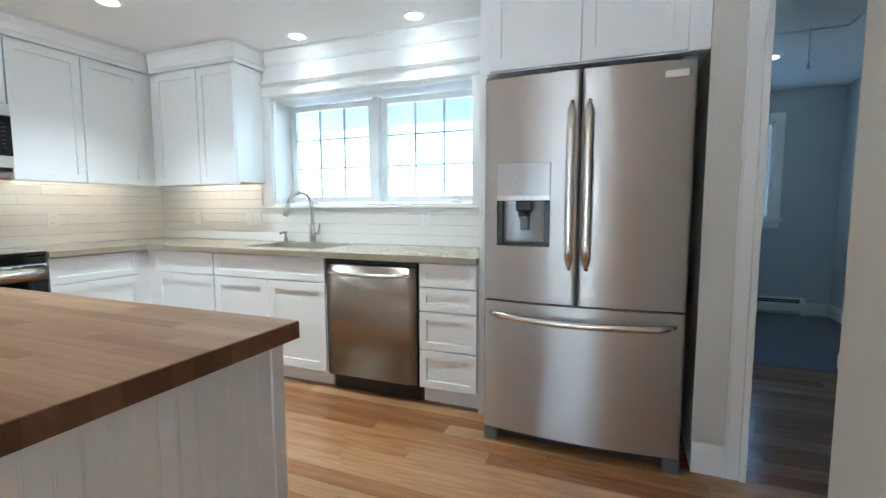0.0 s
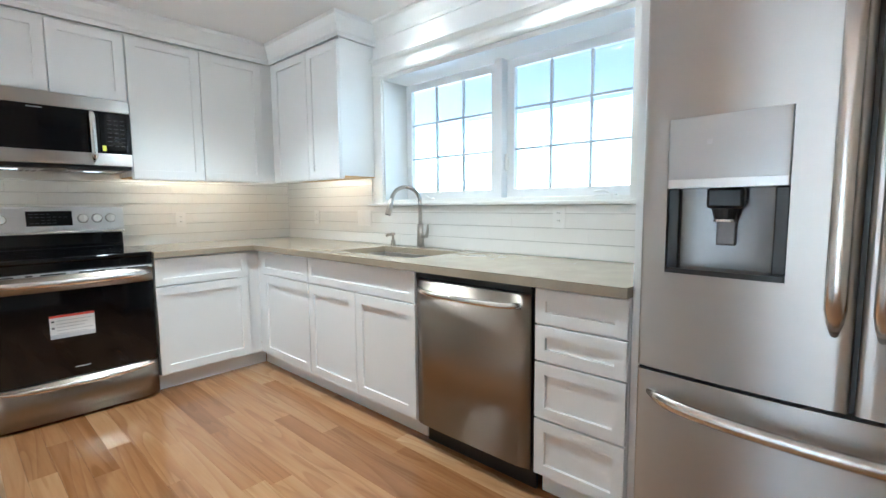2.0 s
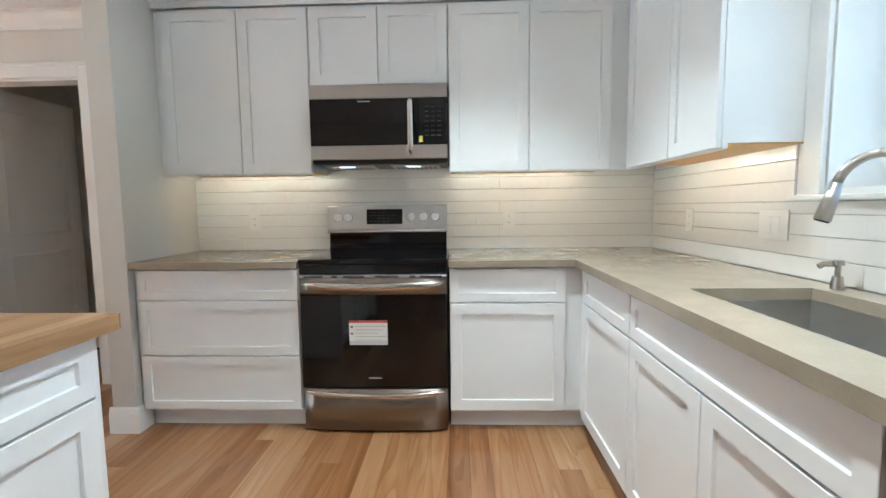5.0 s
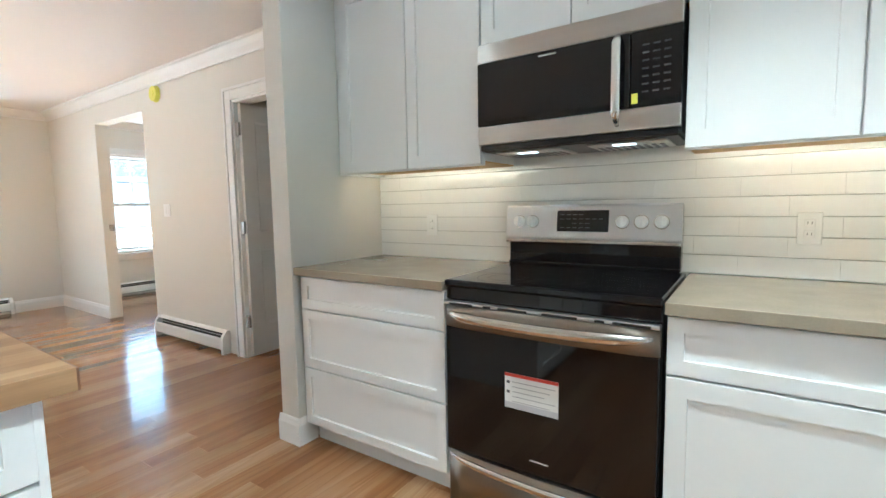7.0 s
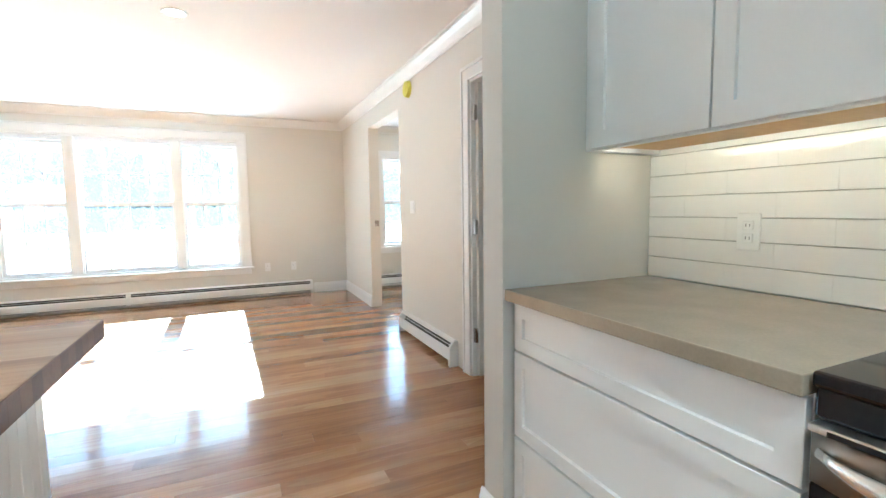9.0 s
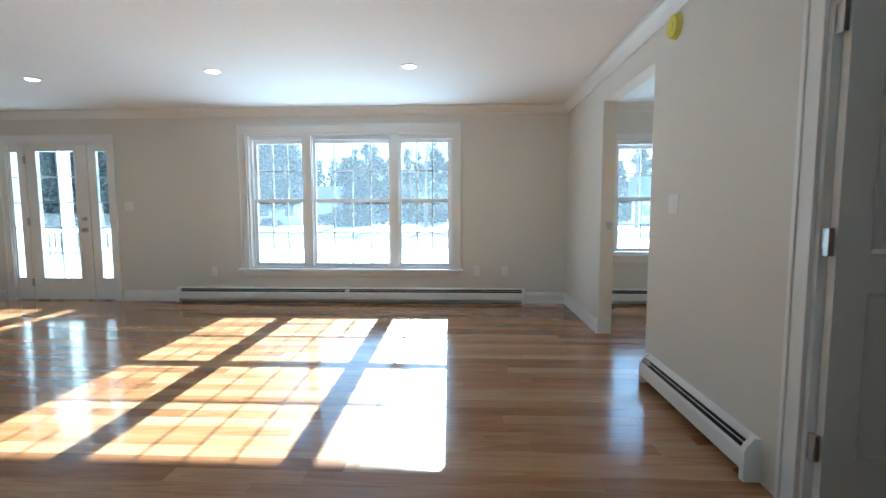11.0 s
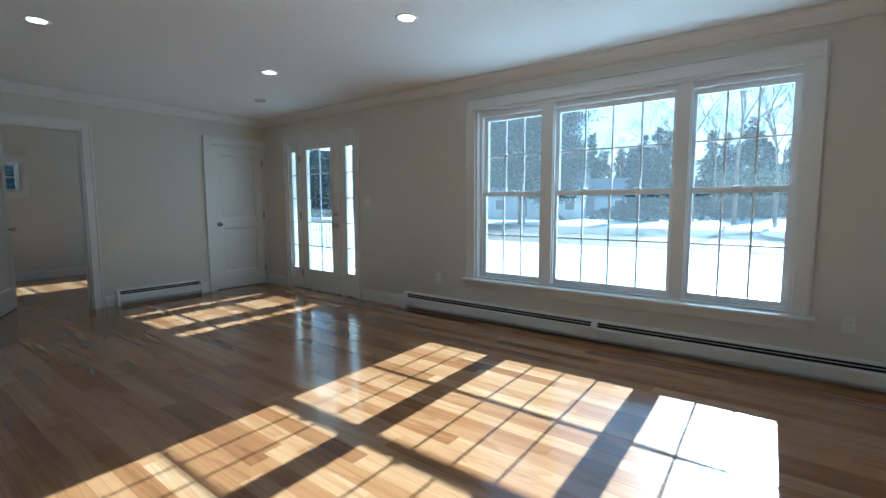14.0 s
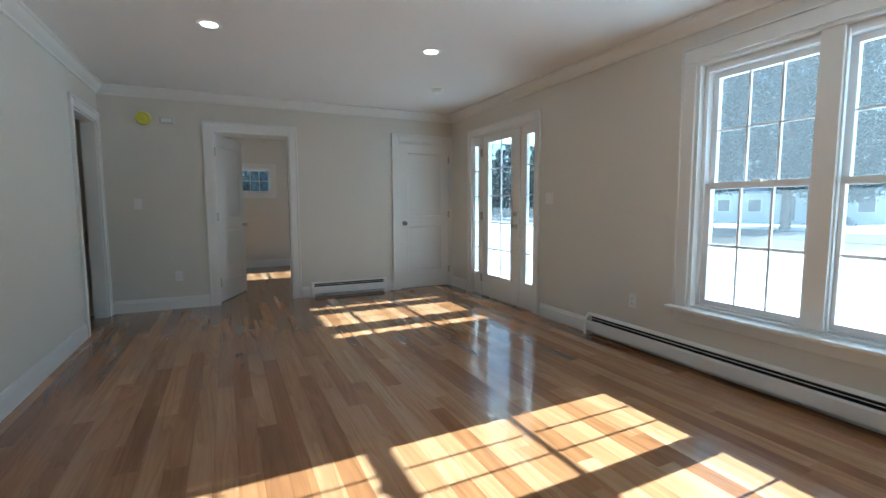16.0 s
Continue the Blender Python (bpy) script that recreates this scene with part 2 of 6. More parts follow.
def part(name, bm, material, parent=None, label="", smooth=False):
    """One mesh object, modelled in world metres, under a thing or a part."""
    me = bpy.data.meshes.new(name)
    if smooth:
        for f in bm.faces:
            f.smooth = True
    o = Vector((0, 0, 0))
    if parent is not None:
        o = ORIGIN[parent.name]
        bmesh.ops.translate(bm, verts=bm.verts, vec=-o)
    bm.to_mesh(me)
    bm.free()
    me.materials.append(material)
    ob = new(name, me)
    if parent is not None:
        ob.parent = parent
    ORIGIN[ob.name] = o
    if label:
        tagged(ob, label)
    return ob


def solid(name, bm, material, label, category, group="", kind="", smooth=False):
    return tagged(part(name, bm, material, None, "", smooth), label, category, group, kind)


def structure(name, bm, material, label="", category=""):
    return tagged(part(name, bm, material), label, category, "", "structure")


def box(bm, x0, x1, y0, y1, z0, z1, bev=0.0):
    x0, x1, y0, y1, z0, z1 = min(x0, x1), max(x0, x1), min(y0, y1), max(y0, y1), min(z0, z1), max(z0, z1)
    r = bmesh.ops.create_cube(bm, size=1.0)
    for v in r["verts"]:
        v.co = Vector((x0 + (v.co.x + 0.5) * (x1 - x0), y0 + (v.co.y + 0.5) * (y1 - y0), z0 + (v.co.z + 0.5) * (z1 - z0)))
    if bev:
        es = list({e for v in r["verts"] for e in v.link_edges})
        bmesh.ops.bevel(bm, geom=es, offset=bev, segments=2, affect="EDGES", profile=0.5)
    return bm


def B(x0, x1, y0, y1, z0, z1, bev=0.0):
    return box(bmesh.new(), x0, x1, y0, y1, z0, z1, bev)


def cyl(bm, a, b, r, r2=None, seg=16):
    a, b = Vector(a), Vector(b)
    d = b - a
    m = Matrix.Translation((a + b) / 2) @ d.to_track_quat("Z", "Y").to_matrix().to_4x4()
    bmesh.ops.create_cone(bm, cap_ends=True, segments=seg, radius1=r, radius2=r if r2 is None else r2, depth=d.length, matrix=m)
    return bm


def C(a, b, r, r2=None, seg=16):
    return cyl(bmesh.new(), a, b, r, r2, seg)


def tube(points, r, seg=10, squash=1.0, flat=None):
    """A bar along points; r may be a list; flat: the direction in which squash thins it."""
    bm = bmesh.new()
    pts = [Vector(p) for p in points]
    rings = []
    up = Vector((0, 0, 1)) if abs((pts[-1] - pts[0]).normalized().z) < 0.8 else Vector((0.6, 0.8, 0))
    up = Vector(flat) if flat else up
    for i, p in enumerate(pts):
        d = (pts[min(i + 1, len(pts) - 1)] - pts[max(i - 1, 0)]).normalized()
        s = d.cross(up)
        if s.length < 1e-3:
            s = d.cross(Vector((1, 0, 0)))
        s.normalize()
        w = s.cross(d).normalized()
        rr = r[i] if isinstance(r, (list, tuple)) else r
        rings.append([bm.verts.new(p + rr * (math.cos(2 * math.pi * k / seg) * s + squash * math.sin(2 * math.pi * k / seg) * w)) for k in range(seg)])
    for a, b in zip(rings, rings[1:]):
        for k in range(seg):
            bm.faces.new((a[k], a[(k + 1) % seg], b[(k + 1) % seg], b[k]))
    bm.faces.new(rings[0][::-1])
    bm.faces.new(rings[-1])
    bmesh.ops.recalc_face_normals(bm, faces=bm.faces)
    return bm


def wall(name, axis, u0, u1, t0, t1, z0, z1, holes, material, label):
    """A wall along an axis ('x' or 'y') with holes (u0, u1, z0, z1) right through it."""
    bm = bmesh.new()
    us = sorted({u0, u1, *[h[0] for h in holes], *[h[1] for h in holes]})
    for a, b in zip(us, us[1:]):
        zs = sorted({z0, z1, *[z for h in holes if h[0] < b and h[1] > a for z in h[2:]]})
        for c, d in zip(zs, zs[1:]):
            mid_u, mid_z = (a + b) / 2, (c + d) / 2
            if any(h[0] < mid_u < h[1] and h[2] < mid_z < h[3] for h in holes):
                continue
            if axis == "x":
                box(bm, a, b, t0, t1, c, d)
            else:
                box(bm, t0, t1, a, b, c, d)
    return structure(name, bm, material, label, "wall")


def sweep(profile, path, closed=False):
    """A moulding: profile points (out, up) carried along a path of (x, y, z, out_x, out_y) stations."""
    bm = bmesh.new()
    rings = []
    for x, y, z, ox, oy in path:
        rings.append([bm.verts.new((x + ox * o, y + oy * o, z + u)) for o, u in profile])
    n = len(profile)
    for a, b in zip(rings, rings[1:]):
        for k in range(n):
            bm.faces.new((a[k], a[(k + 1) % n], b[(k + 1) % n], b[k]))
    bm.faces.new(rings[0][::-1])
    bm.faces.new(rings[-1])
    bmesh.ops.recalc_face_normals(bm, faces=bm.faces)
    return bm


# ---- the shell ----
CEIL = 2.45
WX, NY, SY, EX = -3.63, 3.85, -4.63, 4.20  # room faces of the outer walls

bm = B(-7.2, 8.2, -4.95, NY + 0.27, CEIL, CEIL + 0.12)
box(bm, 0.865, 3.2, NY + 0.27, 7.0, CEIL, CEIL + 0.12)
structure("ceiling", bm, M_CEIL, "flat white painted ceiling", "ceiling")
structure("porch_ceiling", B(-7.2, 0.864, NY + 0.271, 7.2, CEIL, CEIL + 0.12), M_PORCH, "pale blue painted porch ceiling outside the kitchen window", "ceiling")
structure("floor", B(-7.2, 8.2, -4.82, 7.0, -0.15, -0.012), M_GAP, "varnished strip oak floor in mixed honey and red-brown tones", "floor")

wall("wall_south", "x", -7.2, 8.2, SY - 0.19, SY, -0.15, CEIL,
     [(-2.215, 0.40, 0.43, 2.145), (2.215, 3.59, -0.02, 2.065), (-5.6, -4.20, 0.62, 2.0), (6.02, 6.92, 0.6, 2.0)], M_WALL, "warm off-white painted wall with windows and entry door")
wall("wall_west", "y", SY, 0.70, WX - 0.12, WX, -0.15, CEIL,
     [(-3.22, -2.10, -0.15, 2.16), (-0.62, 0.16, -0.15, 2.05)], M_WALL, "warm off-white painted wall with a wide cased opening")
structure("wall_stub", B(WX, -2.955, 0.755, 0.885, 0, CEIL), M_WALLK, "short off-white stub wall ending the cabinet run", "wall")
structure("wall_west_kitchen", B(WX - 0.12, WX, 0.70, NY, -0.15, CEIL), M_WALLK, "white kitchen wall behind the range", "wall")
wall("wall_north", "x", WX - 0.12, 1.0, NY, NY + 0.27, -0.15, CEIL, [(-2.30, -0.50, 1.21, 2.10)], M_CEIL, "white kitchen wall with a wide casement window")
wall("wall_east", "y", SY, -0.47, EX, EX + 0.12, -0.15, CEIL, [(-2.385, -1.535, -0.15, 2.05), (-4.595, -3.81, -0.15, 2.05)], M_WALL, "warm off-white painted wall with two doors")
wall("wall_living_north", "x", 1.13, EX + 0.12, -0.47, -0.35, -0.15, CEIL, [(3.29, 4.07, -0.15, 2.05)], M_WALL, "warm off-white painted wall with a dark doorway")
wall("wall_kitchen_east", "y", -0.35, 2.60, 1.13, 1.25, -0.15, CEIL, [], M_WALL, "plain off-white painted kitchen wall")
structure("wall_fridge_side", B(0.785, 0.985, 3.05, NY, 0, CEIL), M_WALLK, "off-white wall end beside the refrigerator", "wall")

# hall and rooms seen through the openings
structure("wall_hall_west", B(0.865, 0.985, NY, 6.9, -0.15, CEIL), M_BLUE, "blue-grey painted wall of the back hall", "wall")
wall("wall_back_north", "x", 0.865, 3.2, 6.85, 7.0, -0.15, CEIL, [(1.18, 1.96, 1.06, 2.12)], M_BLUE, "blue-grey painted wall with a window")
structure("wall_back_east", B(2.56, 2.68, 4.80, 6.85, -0.15, CEIL), M_BLUE, "blue-grey painted side wall", "wall")
structure("wall_hall_pier", B(1.98, 2.68, 4.80, 4.92, -0.15, CEIL), M_BLUE, "blue-grey wall end with white base", "wall")
structure("wall_hall_east", B(2.56, 2.68, -0.35, 4.80, -0.15, CEIL), M_BLUE, "blue-grey painted hall wall", "wall")
structure("wall_closet", B(-4.6, -4.48, -0.70, 1.0, -0.15, CEIL), M_WALL, "off-white closet wall", "wall")
structure("wall_closet_south", B(-4.48, WX - 0.12, -0.75, -0.68, -0.15, CEIL), M_WALL, "off-white closet side wall", "wall")
structure("wall_closet_north", B(-4.48, WX - 0.12, 0.9, 1.0, -0.15, CEIL), M_WALL, "off-white closet side wall", "wall")
structure("wall_west_room", B(-7.2, -7.05, SY, -0.75, -0.15, CEIL), M_WALL, "off-white wall of the side room", "wall")
structure("wall_west_room_north", B(-7.05, -4.48, -0.75, -0.68, -0.15, CEIL), M_WALL, "off-white wall of the side room", "wall")
wall("wall_east_room", "y", SY, 0.4, 7.65, 7.80, -0.15, CEIL, [(-2.47, -1.87, 1.41, 1.90)], M_WALL, "off-white far wall of the side room with a small high window")
structure("wall_east_room_north", B(EX + 0.12, 7.65, 0.28, 0.4, -0.15, CEIL), M_WALL, "off-white wall of the side room", "wall")
structure("wall_dark_room_north", B(2.68, EX + 0.12, 1.0, 1.1, -0.15, CEIL), M_WALL, "plain wall of the unlit room", "wall")
structure("wall_dark_room_east", B(EX, EX + 0.12, -0.35, 1.0, -0.15, CEIL), M_WALL, "plain wall of the unlit room", "wall")

# ---- trim ----
CROWN = [(0, 0), (0.012, 0), (0.018, 0.018), (0.045, 0.045), (0.07, 0.078), (0.085, 0.085), (0.085, 0.10), (0, 0.10)]
BASE = [(0, 0), (0.016, 0), (0.016, 0.105), (0.011, 0.118), (0.009, 0.132), (0.004, 0.14), (0, 0.14)]


def run(name, profile, a, b, out, z, label, mat=None):
    """A straight length of moulding on a wall from a to b (x, y), standing out along out."""
    bm = sweep(profile, [(a[0], a[1], z, *out), (b[0], b[1], z, *out)])
    return structure(name, bm, mat or M_TRIM, label, "trim")


CZ = CEIL - 0.10
for a, b, out in (((WX, SY), (EX, SY), (0, 1)), ((EX, SY), (EX, -0.47), (-1, 0)), ((EX, -0.47), (1.13, -0.47), (0, -1)), ((WX, SY), (WX, 0.755), (1, 0)),
                  ((-2.36, NY), (-0.235, NY), (0, -1)), ((-7.05, SY), (WX - 0.12, SY), (0, 1)), ((EX + 0.12, SY), (EX + 0.12, 0.28), (1, 0))):
    run("crown_moulding", CROWN, a, b, out, CZ, "white painted crown moulding along the ceiling")
for a, b, out in (((1.36, SY), (2.09, SY), (0, 1)), ((3.73, SY), (EX, SY), (0, 1)), ((WX, SY), (-3.14, SY), (0, 1)), ((WX, SY), (WX, -3.22), (1, 0)),
                  ((EX, -0.47), (EX, -1.43), (-1, 0)), ((EX, -2.49), (EX, -2.60), (-1, 0)), ((EX, -3.60), (EX, -3.70), (-1, 0)),
                  ((1.13, -0.47), (3.18, -0.47), (0, -1)), ((7.65, SY), (7.65, 0.28), (-1, 0)), ((WX, 0.27), (WX, 0.755), (1, 0)), ((WX, -2.10), (WX, -2.02), (1, 0)),
                  ((0.785, 3.05), (0.915, 3.05), (0, -1)), ((1.98, 4.80), (2.56, 4.80), (0, -1)), ((1.98, 4.80), (1.98, 4.92), (-1, 0)), ((2.56, 4.92), (2.56, 6.85), (-1, 0)), ((2.32, 6.85), (2.56, 6.85), (0, -1)),
                  ((WX, 0.755), (-2.955, 0.755), (0, -1)), ((-2.955, 0.739), (-2.955, 0.901), (1, 0)), ((-3.06, 0.885), (-2.955, 0.885), (0, 1))):
    run("baseboard", BASE, a, b, out, 0, "white painted baseboard with a moulded top")


def fmap(F, u, d, z):
    """A point on a face: along it, out from it, up. F: (kind, position)."""
    k, p = F
    if k == "E":
        return Vector((p + d, u, z))
    if k == "W":
        return Vector((p - d, u, z))
    if k == "S":
        return Vector((u, p - d, z))
    return Vector((u, p + d, z))


def fbox(bm, F, u0, u1, d0, d1, z0, z1, bev=0.0):
    a, b = fmap(F, u0, d0, z0), fmap(F, u1, d1, z1)
    return box(bm, a.x, b.x, a.y, b.y, a.z, b.z, bev)


def FB(F, u0, u1, d0, d1, z0, z1, bev=0.0):
    return fbox(bmesh.new(), F, u0, u1, d0, d1, z0, z1, bev)


def casing(name, F, u0, u1, z1, w=0.092, z0=0.0, label="white painted door casing"):
    """Casing on three sides of an opening u0..u1 up to z1."""
    bm = bmesh.new()
    fbox(bm, F, u0 - w, u0, 0, 0.018, z0, z1 + w, 0.003)
    fbox(bm, F, u1, u1 + w, 0, 0.018, z0, z1 + w, 0.003)
    fbox(bm, F, u0, u1, 0, 0.018, z1, z1 + w, 0.003)
    fbox(bm, F, u0 - w - 0.008, u0 - w + 0.014, 0, 0.026, z0, z1 + w + 0.008, 0.003)
    fbox(bm, F, u1 + w - 0.014, u1 + w + 0.008, 0, 0.026, z0, z1 + w + 0.008, 0.003)
    fbox(bm, F, u0 - w - 0.008, u1 + w + 0.008, 0, 0.027, z1 + w - 0.014, z1 + w + 0.009, 0.003)
    return structure(name, bm, M_TRIM, label, "trim")


def jamb(name, axis, u0, u1, t0, t1, z1):
    """The lining of a door opening."""
    bm = bmesh.new()
    for a, b, c, d in ((u0, u0 + 0.018, 0, z1), (u1 - 0.018, u1, 0, z1), (u0 + 0.018, u1 - 0.018, z1 - 0.018, z1)):
        if axis == "x":
            box(bm, a, b, t0, t1, c, d)
        else:
            box(bm, t0, t1, a, b, c, d)
    return structure(name, bm, M_TRIM, "white painted door lining", "trim")


# ---- kitchen cabinets ----
FW, FN = ("E", -2.985 - 0.02), ("S", 3.215 + 0.02)   # carcass fronts of the two base runs
UW, UN = ("E", -3.28 - 0.02), ("S", 3.53 + 0.02)     # carcass fronts of the wall cabinets
LEAF = 0.02


def shaker(F, u0, u1, z0, z1, rail=0.057, d0=0.0015):
    """A framed front with a recessed flat panel, in one mesh."""
    bm = bmesh.new()
    steps = [(0, d0), (0, LEAF - 0.0015), (0.0015, LEAF), (rail, LEAF), (rail + 0.0015, LEAF - 0.010)]
    rings = []
    for i, d in steps:
        rings.append([bm.verts.new(fmap(F, u, d, z)) for u, z in ((u0 + i, z0 + i), (u1 - i, z0 + i), (u1 - i, z1 - i), (u0 + i, z1 - i))])
    for a, b in zip(rings, rings[1:]):
        for k in range(4):
            bm.faces.new((a[k], a[(k + 1) % 4], b[(k + 1) % 4], b[k]))
    bm.faces.new(rings[0][::-1])
    bm.faces.new(rings[-1])
    bmesh.ops.recalc_face_normals(bm, faces=bm.faces)
    return bm


def base_unit(F, u0, u1, depth, drawers, doors, label, open_top=False):
    """A base cabinet; drawers: (z0, z1); doors: (u0, u1, z0, z1)."""
    c = fmap(F, (u0 + u1) / 2, -depth / 2, 0)
    cab = thing("base_cabinet", c, label, "cabinet", "white base cabinets")
    if open_top:
        bm = FB(F, u0, u0 + 0.018, -depth, 0, 0.11, 0.874)
        fbox(bm, F, u1 - 0.018, u1, -depth, 0, 0.11, 0.874)
        fbox(bm, F, u0 + 0.018, u1 - 0.018, -depth, 0, 0.11, 0.128)
        fbox(bm, F, u0 + 0.018, u1 - 0.018, -0.02, 0, 0.128, 0.874)
    else:
        bm = FB(F, u0, u1, -depth, 0, 0.11, 0.874)
    part("body", bm, M_CAB, cab)
    part("toe_kick", FB(F, u0, u1, -0.075, -0.06, 0.0, 0.109), M_CAB, cab)
    for a, b in drawers:
        part("drawer_front", shaker(F, u0 + 0.003, u1 - 0.003, a, b, 0.045), M_CAB, cab)
    for a, b, c0, c1 in doors:
        part("door", shaker(F, a, b, c0, c1), M_CAB, cab)
    return cab


DEEP = 0.60
base_unit(FW, 0.905, 1.768, DEEP, [(0.712, 0.868), (0.414, 0.704), (0.116, 0.406)], [], "white shaker base cabinet with three wide drawers")
base_unit(FW, 2.556, 3.152, DEEP, [(0.694, 0.868)], [(2.559, 3.149, 0.116, 0.686)], "white shaker base cabinet with one drawer over one door")
base_unit(FN, -2.905, -2.295, DEEP, [(0.712, 0.868)], [(-2.902, -2.298, 0.116, 0.704)], "white shaker corner base cabinet with drawer and door")
base_unit(FN, -2.291, -1.322, DEEP, [(0.712, 0.868)], [(-2.288, -1.810, 0.116, 0.704), (-1.804, -1.325, 0.116, 0.704)], "white shaker sink cabinet with a false front and two doors", True)
base_unit(FN, -0.652, -0.288, DEEP, [(0.732, 0.868), (0.585, 0.724), (0.352, 0.577), (0.116, 0.344)], [], "narrow white shaker cabinet with four drawers")
filler = thing("corner_filler", (-3.0, 3.2, 0), "white painted corner filler between the two cabinet runs", "cabinet")
part("filler_strip", FB(FW, 3.152, 3.2345, -0.02, 0.0, 0.11, 0.874), M_CAB, filler)
part("filler_strip", FB(FN, -3.005, -2.905, -0.02, 0.0, 0.11, 0.874), M_CAB, filler)
part("toe_kick", FB(FW, 3.152, 3.29, -0.075, -0.06, 0, 0.109), M_CAB, filler)
part("toe_kick", FB(FN, -3.06, -2.905, -0.075, -0.06, 0, 0.109), M_CAB, filler)
solid("filler_panel", FB(FW, 0.8865, 0.904, -DEEP, -0.001, 0.11, 0.874), M_CAB, "narrow white filler strip against the stub wall", "cabinet")
solid("end_panel", B(-0.286, -0.205, 3.24, NY - 0.012, 0.0, CEIL - 0.002), M_CAB, "tall white panel beside the refrigerator", "cabinet panel")


def wall_unit(F, u0, u1, depth, z0, z1, doors, label):
    c = fmap(F, (u0 + u1) / 2, -depth / 2, z0)
    cab = thing("wall_cabinet", c, label, "cabinet", "white wall cabinets")
    bm = FB(F, u0, u1, -depth, 0, z0 + 0.02, z1)
    fbox(bm, F, u0, u1, -0.02, 0, z0, z0 + 0.02)
    part("body", bm, M_CAB, cab)
    part("underside", FB(F, u0 + 0.002, u1 - 0.002, -depth, -0.021, z0 + 0.014, z0 + 0.0195), M_PLY, cab, "bare plywood underside")
    for a, b in doors:
        part("door", shaker(F, a, b, z0 + 0.004, 2.295), M_CAB, cab)
    return cab


UD = 0.318
wall_unit(UW, 0.93, 1.772, UD, 1.38, 2.31, [(0.933, 1.366), (1.372, 1.769)], "white shaker wall cabinet with two doors")
wall_unit(UW, 1.776, 2.552, UD, 1.87, 2.31, [(1.779, 2.161), (2.167, 2.549)], "short white shaker wall cabinet above the microwave")
wall_unit(UW, 2.556, 3.455, UD, 1.38, 2.31, [(2.559, 3.000), (3.006, 3.452)], "white shaker wall cabinet with two doors")
wall_unit(UN, -3.23, -2.362, 0.288, 1.38, 2.31, [(-3.227, -2.748), (-2.742, -2.365)], "white shaker wall cabinet ending beside the window")
fill2 = thing("wall_cabinet_filler", (-3.3, 3.5, 1.38), "white corner filler between wall cabinets", "cabinet")
part("filler_strip", FB(UW, 3.455, 3.549, -0.02, 0, 1.38, 2.31), M_CAB, fill2)
part("filler_strip", FB(UN, -3.30, -3.23, -0.02, 0, 1.38, 2.31), M_CAB, fill2)
solid("wall_cabinet_end_filler", FB(UW, 0.8865, 0.929, -UD, -0.001, 1.38, 2.31), M_CAB, "narrow white filler beside the stub wall", "cabinet")

# frieze and crown over the wall cabinets
KCROWN = [(0, 0), (0.012, 0), (0.012, 0.03), (0.022, 0.038), (0.04, 0.075), (0.062, 0.105), (0.07, 0.112), (0.07, 0.138), (0, 0.138)]
fx, fy = UW[1] + 0.012, UN[1] - 0.012
bm = bmesh.new()
rings = []
stations = [(fx, 0.8865, 1, 0), (fx, fy, 1, -1), (-2.35, fy, 1, -1), (-2.35, NY, 1, 0)]
for x, y, ox, oy in stations:
    rings.append([bm.verts.new((x + ox * o, y + oy * o, 2.311 + u)) for o, u in KCROWN])
for a, b in zip(rings, rings[1:]):
    for k in range(len(KCROWN)):
        j = (k + 1) % len(KCROWN)
        bm.faces.new((a[k], a[j], b[j], b[k]))
bmesh.ops.recalc_face_normals(bm, faces=bm.faces)
structure("cabinet_crown", bm, M_CAB, "white stepped crown moulding over the wall cabinets", "trim")

# cabinet over the refrigerator
FF = ("S", 3.07)
top_cab = thing("fridge_cabinet", (0.29, 3.4, 1.86), "white shaker cabinet built over the refrigerator", "cabinet", "white wall cabinets")
part("body", FB(FF, -0.204, 0.784, -0.76, 0, 1.862, CEIL - 0.002), M_CAB, top_cab)
part("door", shaker(FF, -0.178, 0.257, 1.868, 2.40), M_CAB, top_cab)
part("door", shaker(FF, 0.263, 0.698, 1.868, 2.40), M_CAB, top_cab)
part("side_stile", FB(FF, 0.702, 0.784, 0.0015, 0.012, 1.863, CEIL - 0.003), M_CAB, top_cab)

# ---- worktops ----
SINK = (-2.14, -1.47, 3.345, 3.725)
CT, CB = 0.914, 0.876
top = thing("worktop", (-3.3, 2.5, CB), "grey-beige speckled quartz worktop running round the corner", "worktop")
bm = B(WX + 0.012, -2.960, 2.553, NY - 0.012, CB, CT, 0.003)
part("slab", bm, M_QUARTZ, top)
bm = bmesh.new()
gx, gy = (-2.9595, SINK[0], SINK[1], -0.287), (3.19, SINK[2], SINK[3], NY - 0.012)
lower = [[bm.verts.new((x, y, CB)) for y in gy] for x in gx]
cells = [bm.faces.new((lower[i][j], lower[i + 1][j], lower[i + 1][j + 1], lower[i][j + 1])) for i in range(3) for j in range(3) if (i, j) != (1, 1)]
up = bmesh.ops.extrude_face_region(bm, geom=cells)
bmesh.ops.translate(bm, verts=[g for g in up["geom"] if isinstance(g, bmesh.types.BMVert)], vec=(0, 0, CT - CB))
bmesh.ops.recalc_face_normals(bm, faces=bm.faces)
part("slab", bm, M_QUARTZ, top)
solid("worktop", B(WX + 0.012, -2.960, 0.8866, 1.771, CB, CT, 0.003), M_QUARTZ, "short grey-beige quartz worktop beside the range", "worktop")

# ---- appliances ----


# refrigerator
FR = ("S", 3.03)
fr = thing("refrigerator", (0.28, 3.35, 0), "stainless steel french-door refrigerator with ice and water dispenser", "refrigerator")
